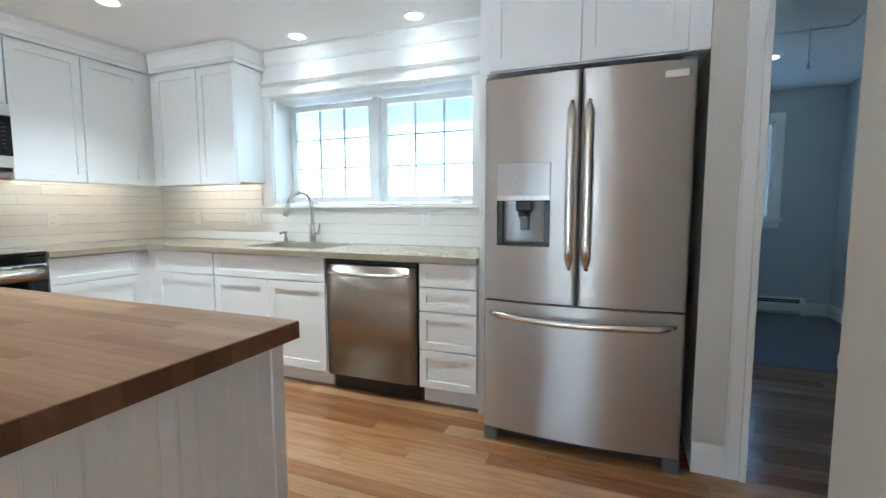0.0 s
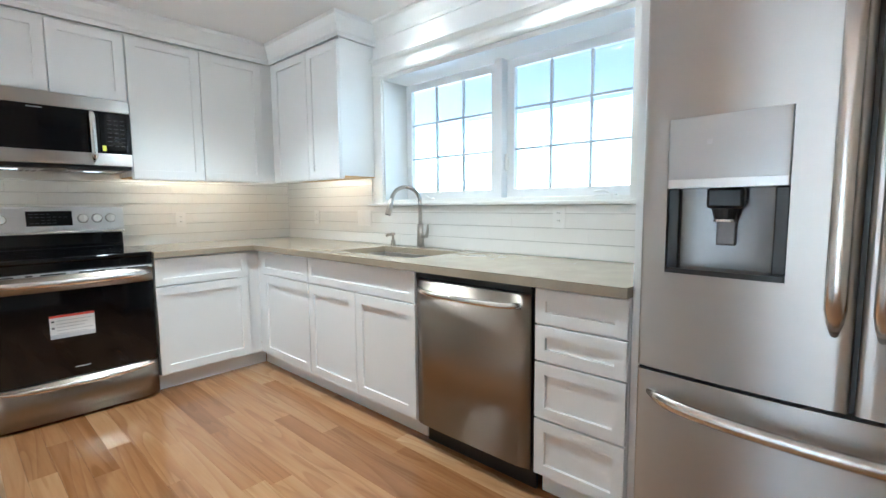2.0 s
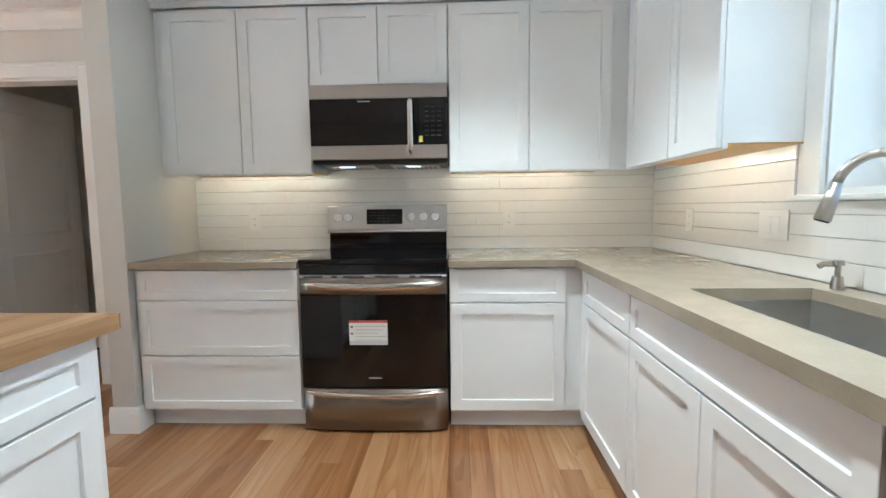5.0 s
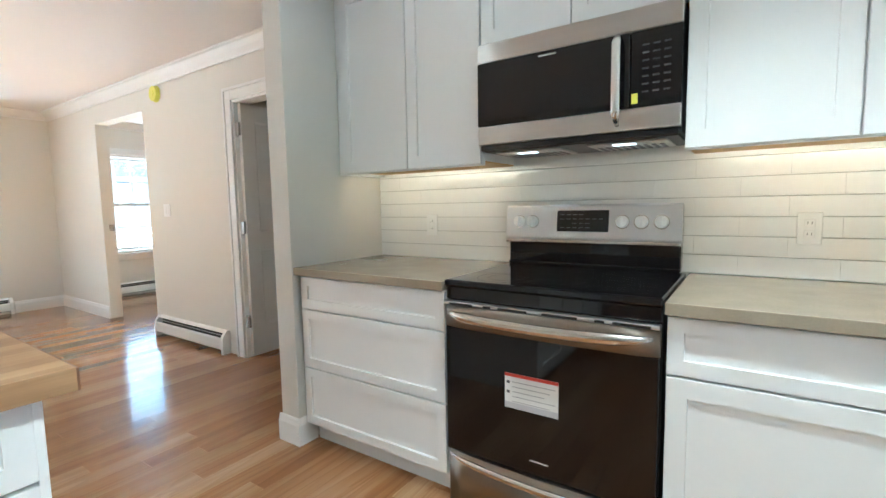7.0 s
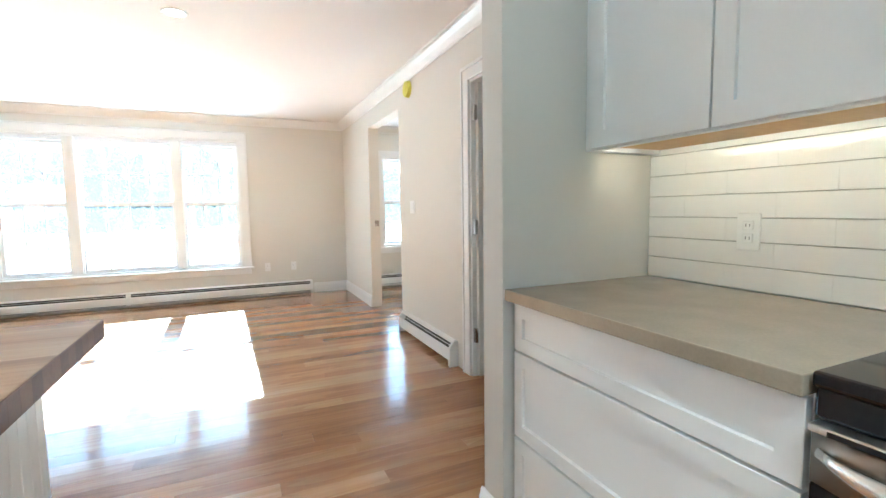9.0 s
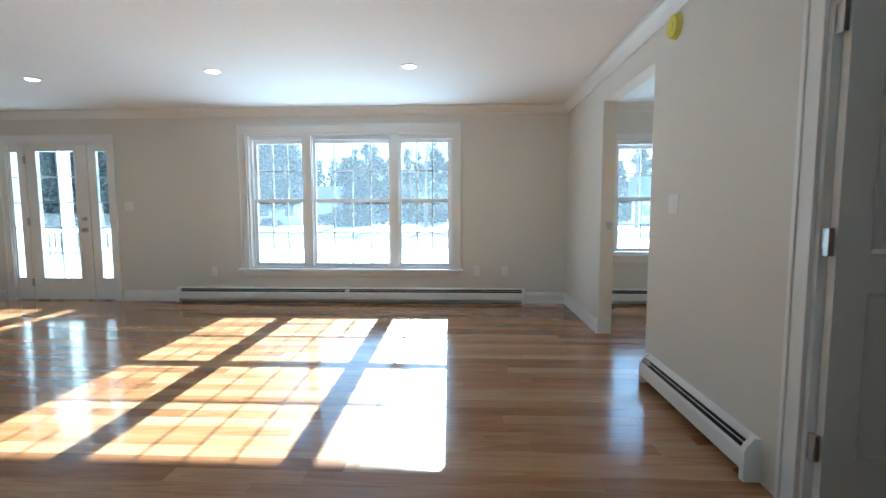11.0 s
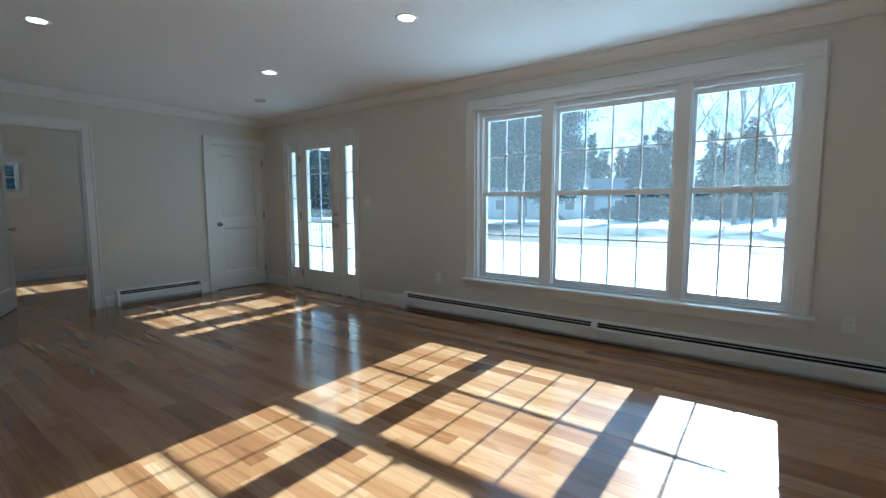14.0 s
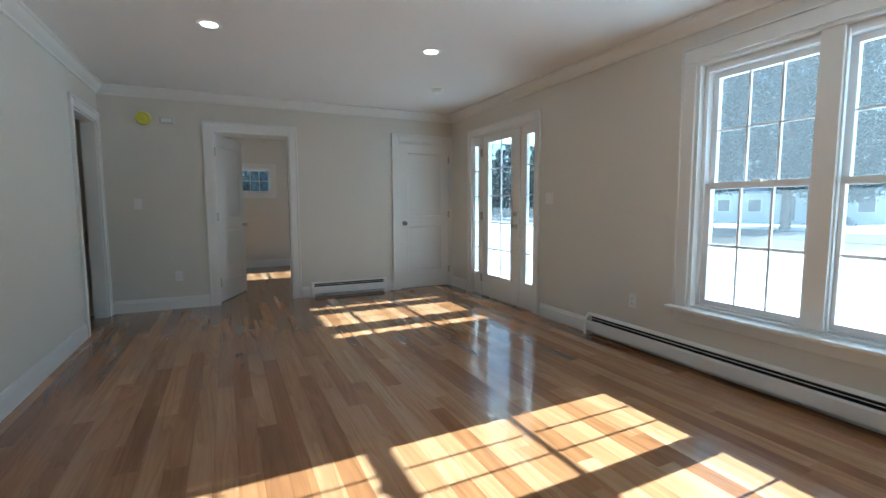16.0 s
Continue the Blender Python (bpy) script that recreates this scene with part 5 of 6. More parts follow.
alarm(("W", EX), -0.88, 2.13)
chime = thing("door_chime", (EX, -1.10, 2.12), "small pale grey chime box on the wall", "door chime")
part("case", FB(("W", EX), -1.17, -1.03, 0.0005, 0.035, 2.085, 2.155, 0.004), M_LIGHTGREY, chime)
part("grille", FB(("W", EX), -1.15, -1.05, 0.0351, 0.037, 2.10, 2.14), M_WHITE, chime)
alarm(("E", WX), -1.80, 2.27)
det = thing("smoke_detector", (2.93, -3.82, CEIL), "round white ceiling smoke detector", "smoke detector")
part("base", C((2.93, -3.82, CEIL - 0.012), (2.93, -3.82, CEIL - 0.0005), 0.07, 0.072, 28), M_WHITE, det)
part("cover", C((2.93, -3.82, CEIL - 0.038), (2.93, -3.82, CEIL - 0.0125), 0.05, 0.064, 28), M_WHITE, det)


def downlight(x, y, lamp):
    o = thing("downlight", (x, y, CEIL), "lit recessed ceiling downlight with a white trim ring", "ceiling light", "recessed downlights")
    bm = bmesh.new()
    n = 32
    prof = [(0.080, -0.0004), (0.080, -0.004), (0.074, -0.008), (0.058, -0.006), (0.052, -0.0008)]
    rings = [[bm.verts.new((x + r * math.cos(2 * math.pi * k / n), y + r * math.sin(2 * math.pi * k / n), CEIL + z)) for k in range(n)] for r, z in prof]
    for a, b in zip(rings, rings[1:]):
        for k in range(n):
            bm.faces.new((a[k], a[(k + 1) % n], b[(k + 1) % n], b[k]))
    bmesh.ops.recalc_face_normals(bm, faces=bm.faces)
    part("trim_ring", bm, M_WHITE, o, "", True)
    part("lens", C((x, y, CEIL - 0.004), (x, y, CEIL - 0.001), 0.052, 0.052, 28), lamp, o, "glowing frosted lens")


for x, y in ((-1.81, 3.62), (-0.86, 3.62), (-2.50, 2.73), (-1.25, 2.73), (-2.50, 1.30)):
    downlight(x, y, M_LAMP)
for x, y in ((-1.87, -3.05), (-0.05, -3.10), (1.82, -3.25), (-1.86, -1.25), (0.0, -1.4), (1.95, -1.6)):
    downlight(x, y, M_LAMP)
downlight(1.57, 5.51, M_LAMP)


def led_strip(F, u0, u1):
    o = thing("led_strip", fmap(F, (u0 + u1) / 2, -0.08, 1.393), "warm white led strip under the wall cabinet", "light strip", "under-cabinet lights")
    back = -0.030
    part("channel", FB(F, u0, u1, back, back + 0.008, 1.380, 1.3935), M_WHITE, o)
    n = int((u1 - u0) / 0.03)
    bm = bmesh.new()
    for i in range(n):
        u = u0 + 0.015 + i * 0.03
        fbox(bm, F, u - 0.010, u + 0.010, back - 0.003, back - 0.0002, 1.3815, 1.3925)
    tagged(part("diodes", bm, M_LED, o), kind="stuff")


led_strip(UW, 0.96, 1.74)
led_strip(UW, 2.59, 3.42)
led_strip(UN, -3.2, -2.40)

# ---- sink and tap ----
sk = thing("kitchen_sink", (-1.805, 3.535, 0.68), "undermount stainless steel sink bowl", "sink")
bm = bmesh.new()
sx0, sx1, sy0, sy1 = SINK
rings = []
for off, z in ((0.012, CB - 0.001), (0.0, CB - 0.001), (-0.004, 0.80), (-0.01, 0.70), (-0.035, 0.672)):
    rings.append([bm.verts.new((x, y, z)) for x, y in ((sx0 - off, sy0 - off), (sx1 + off, sy0 - off), (sx1 + off, sy1 + off), (sx0 - off, sy1 + off))])
for a, b in zip(rings, rings[1:]):
    for k in range(4):
        bm.faces.new((a[k], a[(k + 1) % 4], b[(k + 1) % 4], b[k]))
bm.faces.new(rings[-1])
bmesh.ops.recalc_face_normals(bm, faces=bm.faces)
for f in bm.faces:
    f.normal_flip()
part("bowl", bm, M_STEEL, sk)
part("drain", C((-1.805, 3.56, 0.6725), (-1.805, 3.56, 0.676), 0.055, 0.05, 24), M_CHROME, sk)
tx, ty = -1.85, 3.785
tap = thing("kitchen_tap", (tx, ty, CT), "brushed nickel pull-down gooseneck kitchen tap", "tap")
part("base", C((tx, ty, CT + 0.0003), (tx, ty, CT + 0.012), 0.030, 0.028, 24), M_NICKEL, tap)
part("body", C((tx, ty, CT + 0.0121), (tx, ty, CT + 0.15), 0.024, 0.019, 20), M_NICKEL, tap, "", True)
arc = [(tx, ty, CT + 0.15), (tx, ty, CT + 0.30)]
R = 0.095
for i in range(1, 13):
    a = math.pi * i / 12 * 0.93
    arc.append((tx - 0.45 * R * (1 - math.cos(a)), ty - 0.9 * R * (1 - math.cos(a)), CT + 0.30 + R * math.sin(a) * 1.0))
part("spout", tube(arc, 0.0125, 12), M_NICKEL, tap, "", True)
ex, ey, ez = arc[-1]
part("spray_head", C((ex, ey, ez), (ex - 0.012, ey - 0.024, ez - 0.10), 0.0145, 0.021, 18), M_NICKEL, tap, "", True)
part("spray_face", C((ex - 0.012, ey - 0.024, ez - 0.1002), (ex - 0.0125, ey - 0.025, ez - 0.104), 0.018, 0.017, 18), M_DARK, tap)
part("collar", C((tx, ty, CT + 0.148), (tx, ty, CT + 0.158), 0.021, 0.021, 20), M_NICKEL, tap)
part("lever", tube([(tx + 0.02, ty, CT + 0.075), (tx + 0.055, ty, CT + 0.078), (tx + 0.07, ty - 0.005, CT + 0.12), (tx + 0.078, ty - 0.01, CT + 0.155)], [0.015, 0.012, 0.008, 0.006], 10), M_NICKEL, tap, "", True)
sp = thing("soap_dispenser", (-2.12, 3.785, CT), "small brushed nickel soap dispenser beside the tap", "soap dispenser")
part("base", C((-2.12, 3.785, CT + 0.0003), (-2.12, 3.785, CT + 0.04), 0.019, 0.014, 18), M_NICKEL, sp)
part("pump", C((-2.12, 3.785, CT + 0.0401), (-2.12, 3.785, CT + 0.075), 0.008, 0.008, 12), M_NICKEL, sp)
part("nozzle", tube([(-2.12, 3.785, CT + 0.078), (-2.13, 3.75, CT + 0.078), (-2.132, 3.735, CT + 0.07)], 0.009, 10), M_NICKEL, sp, "", True)
part("head", C((-2.12, 3.785, CT + 0.0751), (-2.12, 3.785, CT + 0.09), 0.017, 0.014, 16), M_NICKEL, sp)
cap = solid("sink_hole_cover", C((-1.50, 3.79, CT + 0.0003), (-1.50, 3.79, CT + 0.007), 0.022, 0.018, 20), M_NICKEL, "small round nickel hole cover on the worktop", "hole cover")

# ---- wall tiles ----
TL, TH = 0.305, 0.0762


def tile_field(parent, F, u0, u1, z0, z1, holes=()):
    rows = int(math.ceil((z1 - z0) / TH))
    for r in range(rows):
        a, b = z0 + r * TH, min(z0 + (r + 1) * TH, z1)
        if b - a < 0.01:
            continue
        u = u0 - (TL / 2 if r % 2 else 0)
        while u < u1:
            s0, s1 = max(u, u0), min(u + TL, u1)
            u += TL
            if s1 - s0 < 0.008:
                continue
            cut = [h for h in holes if h[0] < s1 and h[1] > s0 and h[2] < b and h[3] > a]
            spans = [(s0, s1, a, b)]
            for h in cut:
                nxt = []
                for q0, q1, e0, e1 in spans:
                    if h[0] > q0:
                        nxt.append((q0, min(q1, h[0]), e0, e1))
                    if h[1] < q1:
                        nxt.append((max(q0, h[1]), q1, e0, e1))
                    if h[0] < q1 and h[1] > q0 and h[2] > e0:
                        nxt.append((max(q0, h[0]), min(q1, h[1]), e0, h[2]))
                spans = nxt
            for q0, q1, e0, e1 in spans:
                if q1 - q0 < 0.006 or e1 - e0 < 0.006:
                    continue
                bm = bmesh.new()
                g, gs, t = 0.0012, 0.0001, 0.0075
                ring = [[bm.verts.new(fmap(F, x, d, z)) for x, z in ((q0 + 0.15 * (i - g) + gs, e0 + i), (q1 - 0.15 * (i - g) - gs, e0 + i), (q1 - 0.15 * (i - g) - gs, e1 - i), (q0 + 0.15 * (i - g) + gs, e1 - i))] for i, d in ((g, 0.0), (g, t - 0.0012), (g + 0.0012, t))]
                for p, q in zip(ring, ring[1:]):
                    for k in range(4):
                        bm.faces.new((p[k], p[(k + 1) % 4], q[(k + 1) % 4], q[k]))
                bm.faces.new(ring[-1])
                bmesh.ops.recalc_face_normals(bm, faces=bm.faces)
                part("tile", bm, M_TILE, parent)


gw = structure("backsplash_west", B(WX, WX + 0.0015, 0.8865, NY - 0.002, CT + 0.0005, 1.46), M_GROUT, "white glazed subway tile backsplash behind the range", "tile wall")
gn = structure("backsplash_north", B(WX + 0.012, -0.287, NY - 0.0015, NY, CT + 0.0005, 1.189), M_GROUT, "white glazed subway tile backsplash under the window", "tile wall")
gn2 = structure("backsplash_corner", B(WX + 0.012, -2.405, NY - 0.0015, NY, 1.1895, 1.40), M_GROUT, "white glazed subway tile backsplash in the corner", "tile wall")
tile_field(gw, ("E", WX + 0.0016), 0.887, NY - 0.009, CT + 0.001, 1.458)
tile_field(gn, ("S", NY - 0.0016), WX + 0.010, -0.288, CT + 0.001, 1.188)
tile_field(gn2, ("S", NY - 0.0016), WX + 0.010, -2.405, CT + 0.001 + 4 * TH - TH + (1.1895 - (CT + 0.001 + 3 * TH)) + 0.0, 1.396)

# attic hatch and its cord in the hall ceiling
hatch = thing("attic_hatch", (1.55, 4.3, CEIL), "white attic hatch panel with a thin frame and pull cord", "hatch")
hf = bmesh.new()
for x0, x1, y0, y1 in ((1.22, 1.90, 3.78, 3.82), (1.22, 1.90, 4.86, 4.90), (1.22, 1.26, 3.82, 4.86), (1.86, 1.90, 3.82, 4.86)):
    box(hf, x0, x1, y0, y1, CEIL - 0.016, CEIL - 0.0005)
part("frame", hf, M_TRIM, hatch)
part("panel", B(1.265, 1.855, 3.825, 4.855, CEIL - 0.008, CEIL - 0.0005), M_CEIL, hatch)
part("cord", C((1.62, 4.78, CEIL - 0.0085), (1.62, 4.78, CEIL - 0.26), 0.003, 0.003, 8), M_WHITE, hatch)
part("cord_pull", C((1.62, 4.78, CEIL - 0.26), (1.62, 4.78, CEIL - 0.30), 0.008, 0.012, 12), M_WHITE, hatch)

# ---- outdoors ----
rng = random.Random(21)
GZ = -0.45


def heading(deg_east, dist, x0=-2.0, y0=-1.0):
    a = radians(deg_east)
    return x0 + dist * math.sin(a), y0 - dist * math.cos(a)


structure("road", B(-120, 120, -33, -25, GZ - 0.05, GZ + 0.03), M_ROAD, "wet grey road across the snow", "road")
structure("driveway_verge", B(-3.5, 40, -24.95, -18.6, GZ - 0.05, GZ + 0.02), M_MUD, "patch of bare wet brown verge beside the road", "ground")


def snowbank(x0, x1, y, h, w):
    bm = bmesh.new()
    n = int((x1 - x0) / 1.2)
    rows = []
    for i in range(n + 1):
        x = x0 + (x1 - x0) * i / n
        k = h * (0.55 + 0.6 * noise.noise(Vector((x * 0.25, y, 3.0))) + 0.25 * noise.noise(Vector((x * 0.9, y, 1.0))))
        rows.append([bm.verts.new((x, y + w * s, GZ - 0.02 + max(0.0, k) * math.cos(math.pi / 2 * s) ** 1.5)) for s in (-1, -0.6, -0.25, 0.1, 0.45, 0.8, 1)])
    for a, b in zip(rows, rows[1:]):
        for k in range(6):
            bm.faces.new((a[k], a[k + 1], b[k + 1], b[k]))
    bmesh.ops.recalc_face_normals(bm, faces=bm.faces)
    solid("snowbank", bm, M_SNOW, "ploughed snowbank beside the road", "snow", "snowbanks", smooth=True)


snowbank(-90, 90, -34.8, 0.3, 1.6)
snowbank(-90, -6, -23.5, 0.22, 1.2)


def needles(verts, faces, c, size, tilt, k, q):
    """A spray of k small needle tufts, thrown about a point."""
    for _ in range(k):
        p = c + Vector((rng.gauss(0, size), rng.gauss(0, size), rng.gauss(0, size * tilt)))
        n = len(verts)
        for _ in range(3):
            verts.append(p + Vector((rng.uniform(-q, q), rng.uniform(-q, q), rng.uniform(-q, q))))
        faces.append((n, n + 1, n + 2))


def crown(verts, faces):
    me = bpy.data.meshes.new("crown")
    me.from_pydata(verts, [], faces)
    bm = bmesh.new()
    bm.from_mesh(me)
    bpy.data.meshes.remove(me)
    return bm


def spruce(x, y, h, r, n=170):
    t = thing("spruce", (x, y, GZ), "dark green spruce tree standing in the snow", "tree", "conifers")
    part("trunk", C((x, y, GZ - 0.02), (x, y, GZ + h * 0.97), 0.02 * h, 0.01, 8), M_BARK, t)
    verts, faces = [], []
    lean = rng.uniform(0.6, 1.1)
    for i in range(n):
        s = rng.random() ** 0.6
        z = GZ + 0.15 + h * 0.97 * (1 - s)
        a = rng.uniform(0, 6.283)
        reach = r * s ** lean * rng.uniform(0.25, 1.0) * (1 + 0.2 * math.sin(3 * a + x))
        needles(verts, faces, Vector((x + reach * math.cos(a), y + reach * math.sin(a), z - 0.1 * reach)), r * (0.04 + 0.14 * s), 0.6, 22, r * 0.10)
    part("crown", crown(verts, faces), M_PINE, t)


def pine(x, y, h, r, bare, n=280):
    t = thing("pine", (x, y, GZ), "tall blue-green pine tree with layered boughs", "tree", "pines")
    part("trunk", C((x, y, GZ - 0.02), (x, y, GZ + h * 0.97), 0.016 * h, 0.03, 9), M_BARK, t)
    verts, faces = [], []
    for i in range(n):
        s = rng.random()
        z = h * (bare + (1 - bare) * s)
        w = r * (0.35 + 0.65 * math.sin(math.pi * min(1.0, 0.25 + 0.75 * (1 - s)))) * (1.0 if s < 0.7 else (1.05 - s) / 0.35)
        a = rng.uniform(0, 6.283)
        reach = w * rng.uniform(0.3, 1.05)
        tip = Vector((x + reach * math.cos(a), y + reach * math.sin(a), GZ + z + 0.1 * reach))
        root = Vector((x, y, GZ + z - 0.12 * reach))
        if i % 3 == 0:
            part("bough", C(tuple(root), tuple(tip), 0.07, 0.015, 5), M_BARK, t)
        for k in range(3):
            needles(verts, faces, root.lerp(tip, 1 - 0.22 * k), 0.55, 0.45, 46, 0.17)
    part("crown", crown(verts, faces), M_PINE, t)


def bare_tree(x, y, h, seed, name="bare_tree"):
    r = random.Random(seed)
    t = thing(name, (x, y, GZ), "leafless grey-brown deciduous tree", "tree", "bare trees")
    limbs = bmesh.new()

    def grow(p, d, ln, rad, level):
        q = p + d * ln
        bm = limbs
        sd = d.cross(Vector((0.3, 0.5, 0.8))).normalized()
        up = sd.cross(d)
        m = 5 if level < 2 else 3
        a = [bm.verts.new(p + rad * (math.cos(6.283 * k / m) * sd + math.sin(6.283 * k / m) * up)) for k in range(m)]
        b = [bm.verts.new(q + 0.62 * rad * (math.cos(6.283 * k / m) * sd + math.sin(6.283 * k / m) * up)) for k in range(m)]
        for k in range(m):
            bm.faces.new((a[k], a[(k + 1) % m], b[(k + 1) % m], b[k]))
        if level >= 6:
            return
        for _ in range(3 if level else 4):
            e = (d + Vector((r.uniform(-1, 1), r.uniform(-1, 1), r.uniform(-0.25, 0.7))) * 0.75).normalized()
            grow(p + d * ln * r.uniform(0.55, 1.0), e, ln * r.uniform(0.55, 0.8), rad * 0.58, level + 1)

    part("trunk", C((x, y, GZ - 0.02), (x, y, GZ + h * 0.28), 0.012 * h, 0.009 * h, 9), M_BARK, t)
    grow(Vector((x, y, GZ + h * 0.27)), Vector((r.uniform(-0.1, 0.1), r.uniform(-0.1, 0.1), 1)).normalized(), h * 0.26, 0.008 * h, 0)
    part("branches", limbs, M_TWIG, t)


# the front view: pines, a spruce hedge and bare trees
for a, d, h, r, bare in ((34, 38, 19, 5.4, 0.14), (27.5, 37, 20, 5.6, 0.13), (23.5, 45, 16, 4.4, 0.12), (41, 43, 18, 5.2, 0.16), (49, 40, 17, 5.0, 0.15)):
    pine(*heading(a, d), h, r, bare)
for i in range(64):
    a = -36 + 1.5 * i + rng.uniform(-0.6, 0.6)
    spruce(*heading(a, rng.uniform(62, 80)), rng.uniform(8.5, 13), rng.uniform(3.0, 4.4))
spruce(*heading(13.5, 47), 8.0, 2.2, 240)
for x, y, h in ((15.5, -4.6, 7.5), (17.0, -2.0, 8.5), (16.0, 0.6, 7.0), (19.5, -0.5, 9.0), (20.0, -4.0, 9.0)):
    spruce(x, y, h, 2.4, 200)
for i, (a, d, h) in enumerate(((8.5, 46, 15), (4.5, 42, 16), (1, 47, 15), (-4, 44, 14), (12.5, 58, 15), (50, 34, 13), (54, 30, 12), (47, 40, 14), (-22, 38, 13), (-27, 45, 14), (58, 38, 13),
                               (6.5, 60, 15), (3, 64, 16), (-1.5, 58, 14), (-7, 62, 15), (-11, 57, 14), (10.5, 66, 14), (-15, 60, 15), (16, 68, 13), (0.5, 70, 16), (5.5, 72, 15))):
    bare_tree(*heading(a, d), h, 50 + i)


def shrub(x, y, r, seed):
    g = random.Random(seed)
    t = thing("shrub", (x, y, GZ), "low dark evergreen shrub in the snow", "shrub", "shrubs")
    bm = bmesh.new()
    for _ in range(420):
        a, b = g.uniform(0, 6.283), g.uniform(0, 1.45)
        k = r * g.uniform(0.6, 1.0)
        c = Vector((x + k * math.cos(a) * math.cos(b) * 1.5, y + k * math.sin(a) * math.cos(b), GZ + k * math.sin(b) * 0.9))
        q = 0.16 * r
        bm.faces.new([bm.verts.new(c + Vector((g.uniform(-q, q), g.uniform(-q, q), g.uniform(-q, q)))) for _ in range(3)])
    part("foliage", bm, M_PINE, t)


for i, (a, d, r) in enumerate(((15.5, 50, 1.6), (17.5, 49, 1.3), (24, 48, 1.0), (9, 50, 1.4), (5, 52, 1.2), (13, 49, 1.9))):
    shrub(*heading(a, d), r, i)


def house(cx, cy, w, d, eave, ridge, yaw, seed):
    """A small gabled house, its long side along local x, facing +y (towards the viewer)."""
    hs = thing("neighbour_house", (cx, cy, GZ), "pale sided neighbour house with a snow-dusted roof", "house", "neighbour houses")
    ORIGIN[hs.name] = Vector((0, 0, 0))
    bm = B(-w / 2, w / 2, -d / 2, d / 2, 0, eave)
    g = [bm.verts.new(p) for p in ((-w / 2, -d / 2, eave), (-w / 2, d / 2, eave), (-w / 2, 0, ridge), (w / 2, -d / 2, eave), (w / 2, d / 2, eave), (w / 2, 0, ridge))]
    bm.faces.new(g[:3])
    bm.faces.new(g[3:][::-1])
    part("wall", bm, M_SIDING, hs)
    for sgn in (-1, 1):
        r = bmesh.new()
        o = 0.4
        k = (ridge - eave) / (d / 2)
        a = [(-w / 2 - o, sgn * (d / 2 + o), eave - k * o), (w / 2 + o, sgn * (d / 2 + o), eave - k * o), (w / 2 + o, 0, ridge), (-w / 2 - o, 0, ridge)]
        lo = [r.verts.new((p[0], p[1], p[2] + 0.01)) for p in a]
        hi = [r.verts.new((p[0], p[1], p[2] + 0.16)) for p in a]
        r.faces.new(lo)
        r.faces.new(hi)
        for n in range(4):
            r.faces.new((lo[n], lo[(n + 1) % 4], hi[(n + 1) % 4], hi[n]))
        bmesh.ops.recalc_face_normals(r, faces=r.faces)
        part("roof", r, M_ROOF, hs, "snow-dusted shingle roof")
    n = max(3, int(w / 2.6))
    for i in range(n):
        u = -w / 2 + w * (i + 0.5) / n
        if i == n // 2:
            dr = part("door", B(u - 0.5, u + 0.5, d / 2 + 0.005, d / 2 + 0.06, 0.2, 2.3), M_GREY, hs)
            continue
        fr = part("window", B(u - 0.6, u + 0.6, d / 2 + 0.005, d / 2 + 0.07, 0.9, 2.2), M_TRIM, hs)
        part("pane", B(u - 0.5, u + 0.5, d / 2 + 0.071, d / 2 + 0.085, 1.0, 2.1), M_GREY, fr)
    hs.rotation_euler = (0, 0, radians(yaw))
    return hs


house(*heading(26.5, 56), 13, 8, 2.9, 5.2, 15, 1)
house(*heading(18.5, 60), 10, 7, 2.8, 4.6, 5, 2)
house(*heading(-26, 52), 9, 7, 3.0, 5.0, -20, 3)
for i, (x, y, h) in enumerate(((-11.2, 17.5, 6.0), (-8.5, 36, 11), (1.0, 40, 12), (-14, 30, 10), (-3.0, 47, 12))):
    bare_tree(x, y, h, 90 + i)
# entry porch
structure("porch_floor", B(1.78, 7.9, -6.75, SY - 0.191, -0.30, -0.06), M_SIDING, "grey painted porch floor", "porch")
structure("porch_roof", B(1.76, 4.9, -6.72, SY - 0.191, 2.22, 2.40), M_TRIM, "white porch roof over the entry door", "porch")
for x in (1.86, 4.55):
    solid("porch_post", B(x - 0.06, x + 0.06, -6.62, -6.50, -0.06, 2.22, 0.004), M_TRIM, "square white porch post", "post", "porch posts")
rail = thing("porch_railing", (4.9, -6.56, -0.06), "white porch railing with square balusters", "railing")
part("top_rail", B(1.92, 7.85, -6.595, -6.525, 0.80, 0.85, 0.004), M_TRIM, rail)
part("bottom_rail", B(1.92, 7.85, -6.585, -6.535, 0.02, 0.06, 0.003), M_TRIM, rail)
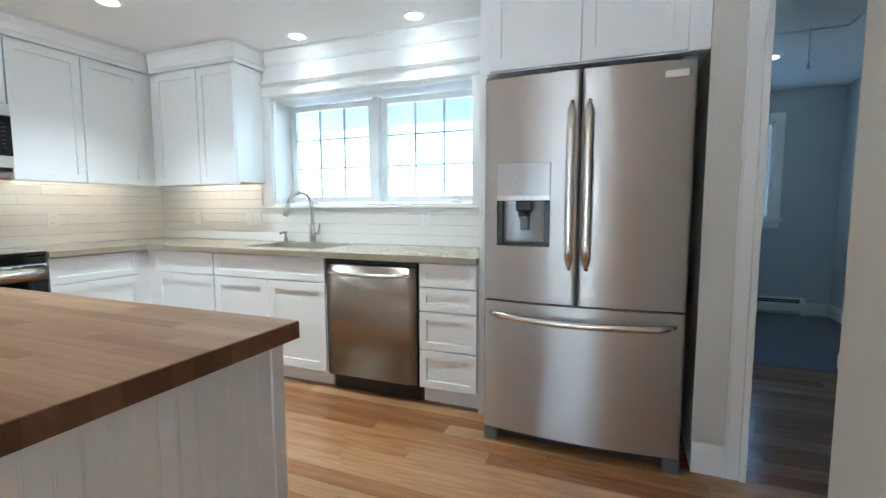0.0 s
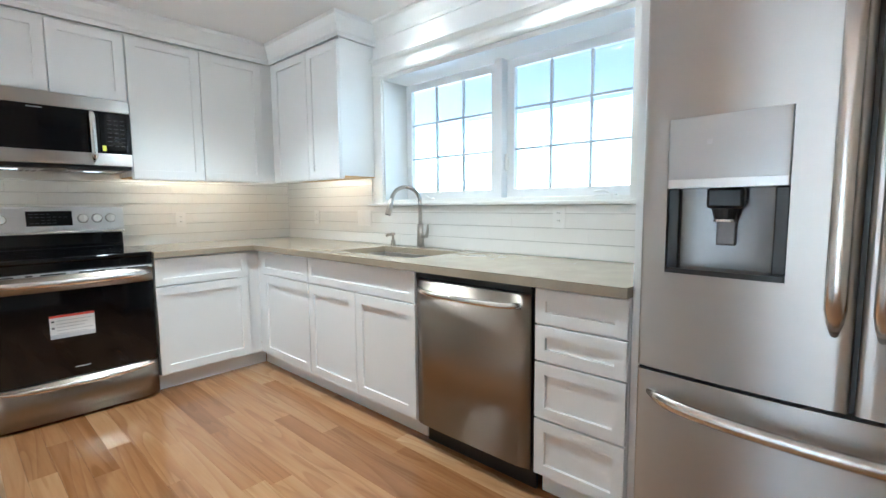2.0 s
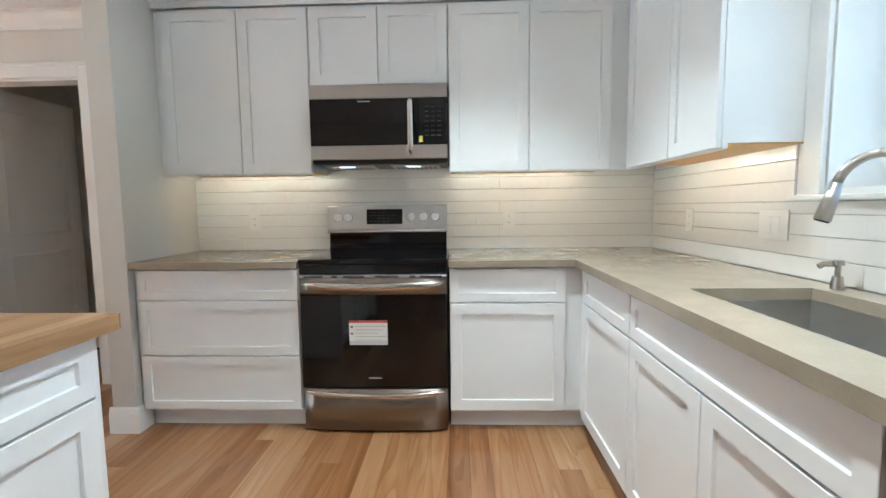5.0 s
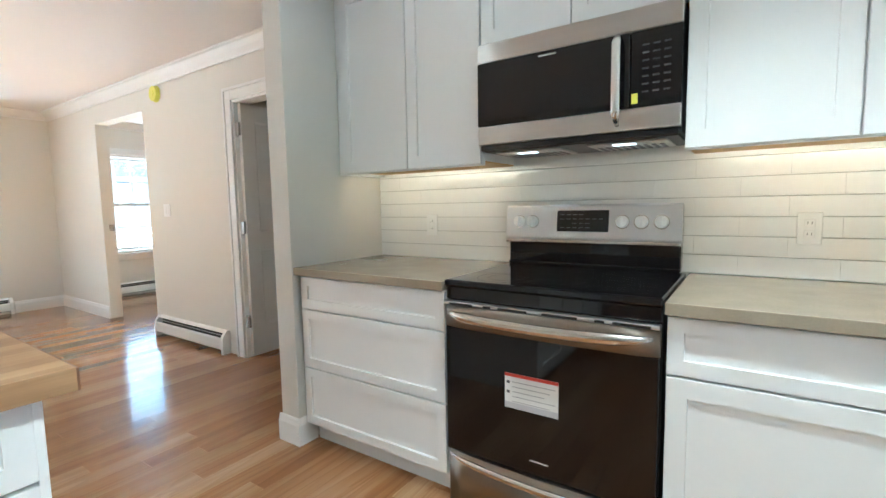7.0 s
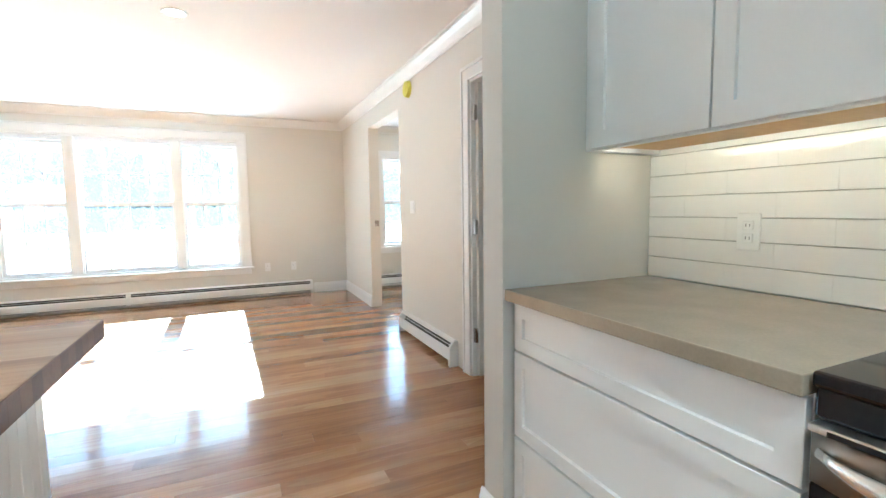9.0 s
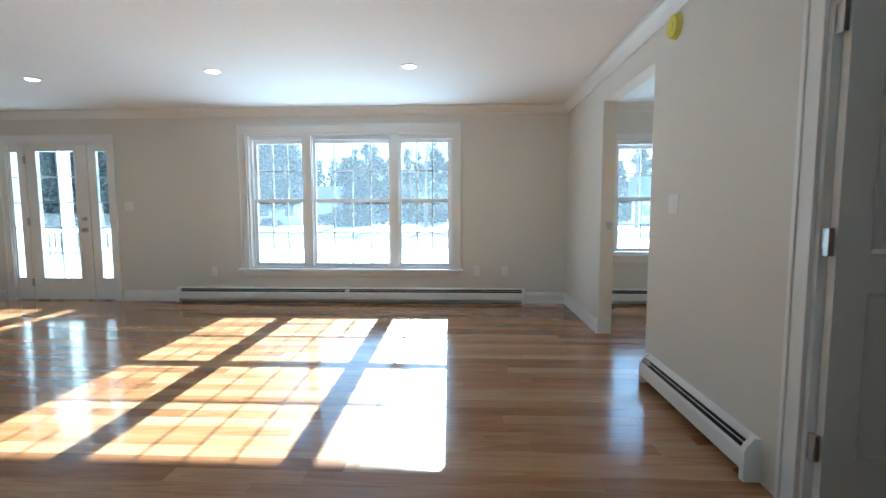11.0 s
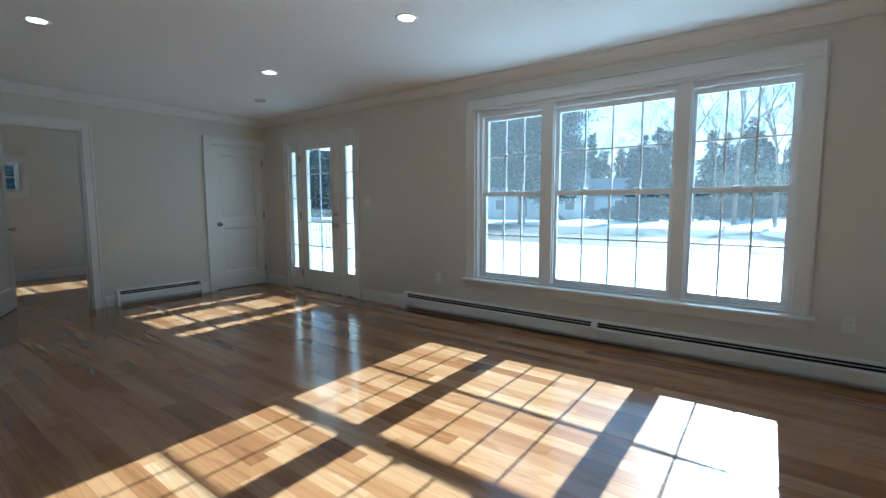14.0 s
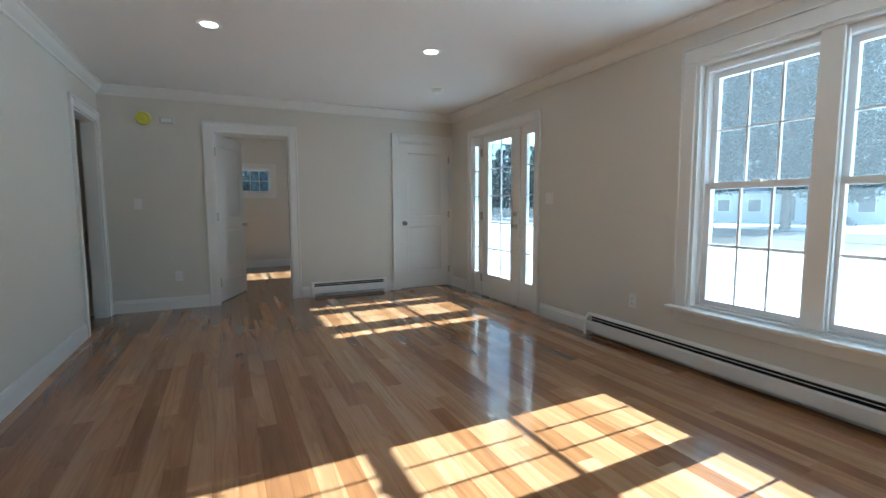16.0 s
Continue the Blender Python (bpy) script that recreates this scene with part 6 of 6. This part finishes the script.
for i in range(55):
    x = 2.0 + i * 0.106
    part("baluster", B(x - 0.017, x + 0.017, -6.577, -6.543, 0.06, 0.80), M_TRIM, rail)

# ---- ground and floorboards ----
structure("ground", B(-120, 120, -160, 120, -0.75, -0.45), M_SNOW, "snow-covered front yard", "ground")

rng = random.Random(11)
PW, PL = 0.1, (0.6, 2.1)
far = bmesh.new()
count = 0


def plank_mesh(bm, x0, x1, y0, y1):
    g = 0.00015
    v = [bm.verts.new(p) for p in ((x0 + g, y0 + g, -0.012), (x1 - g, y0 + g, -0.012), (x1 - g, y1 - g, -0.012), (x0 + g, y1 - g, -0.012),
                                   (x0 + g, y0 + g, -0.001), (x1 - g, y0 + g, -0.001), (x1 - g, y1 - g, -0.001), (x0 + g, y1 - g, -0.001),
                                   (x0 + 0.0005, y0 + 0.0005, 0), (x1 - 0.0005, y0 + 0.0005, 0), (x1 - 0.0005, y1 - 0.0005, 0), (x0 + 0.0005, y1 - 0.0005, 0))]
    for a in range(4):
        b = (a + 1) % 4
        bm.faces.new((v[a], v[b], v[4 + b], v[4 + a]))
        bm.faces.new((v[4 + a], v[4 + b], v[8 + b], v[8 + a]))
    bm.faces.new(v[8:12])


floor = bpy.data.objects["floor"]
row = 0
y = SY - 0.02
while y < 4.8:
    first = -7.05 if y < -0.7 else WX - 0.75 if y < 0.55 else WX - 0.06 if y < 3.9 else 0.88
    end = 8.0 if y < 0.25 else 2.56
    x = first - rng.uniform(0, 0.8)
    while x < end:
        x2 = min(x + rng.uniform(*PL), end)
        x = max(x, first)
        is_near = count < 300 and ((-2.0 < x < 2.6 and -4.3 < y < -1.2) or (-3.1 < x < -0.4 and 1.75 < y < 3.3))
        if is_near and count < 300:
            bm = bmesh.new()
            plank_mesh(bm, x, x2, y, y + PW)
            part("plank", bm, M_PLANK, floor)
            count += 1
        else:
            plank_mesh(far, x, x2, y, y + PW)
        x = x2
    y += PW
tagged(part("planks", far, M_PLANKS, floor), kind="stuff")
solid("back_room_floor", B(0.99, 2.56, 4.82, 6.85, -0.0119, 0.004), M_GREY, "grey vinyl floor of the back room", "floor", kind="structure")
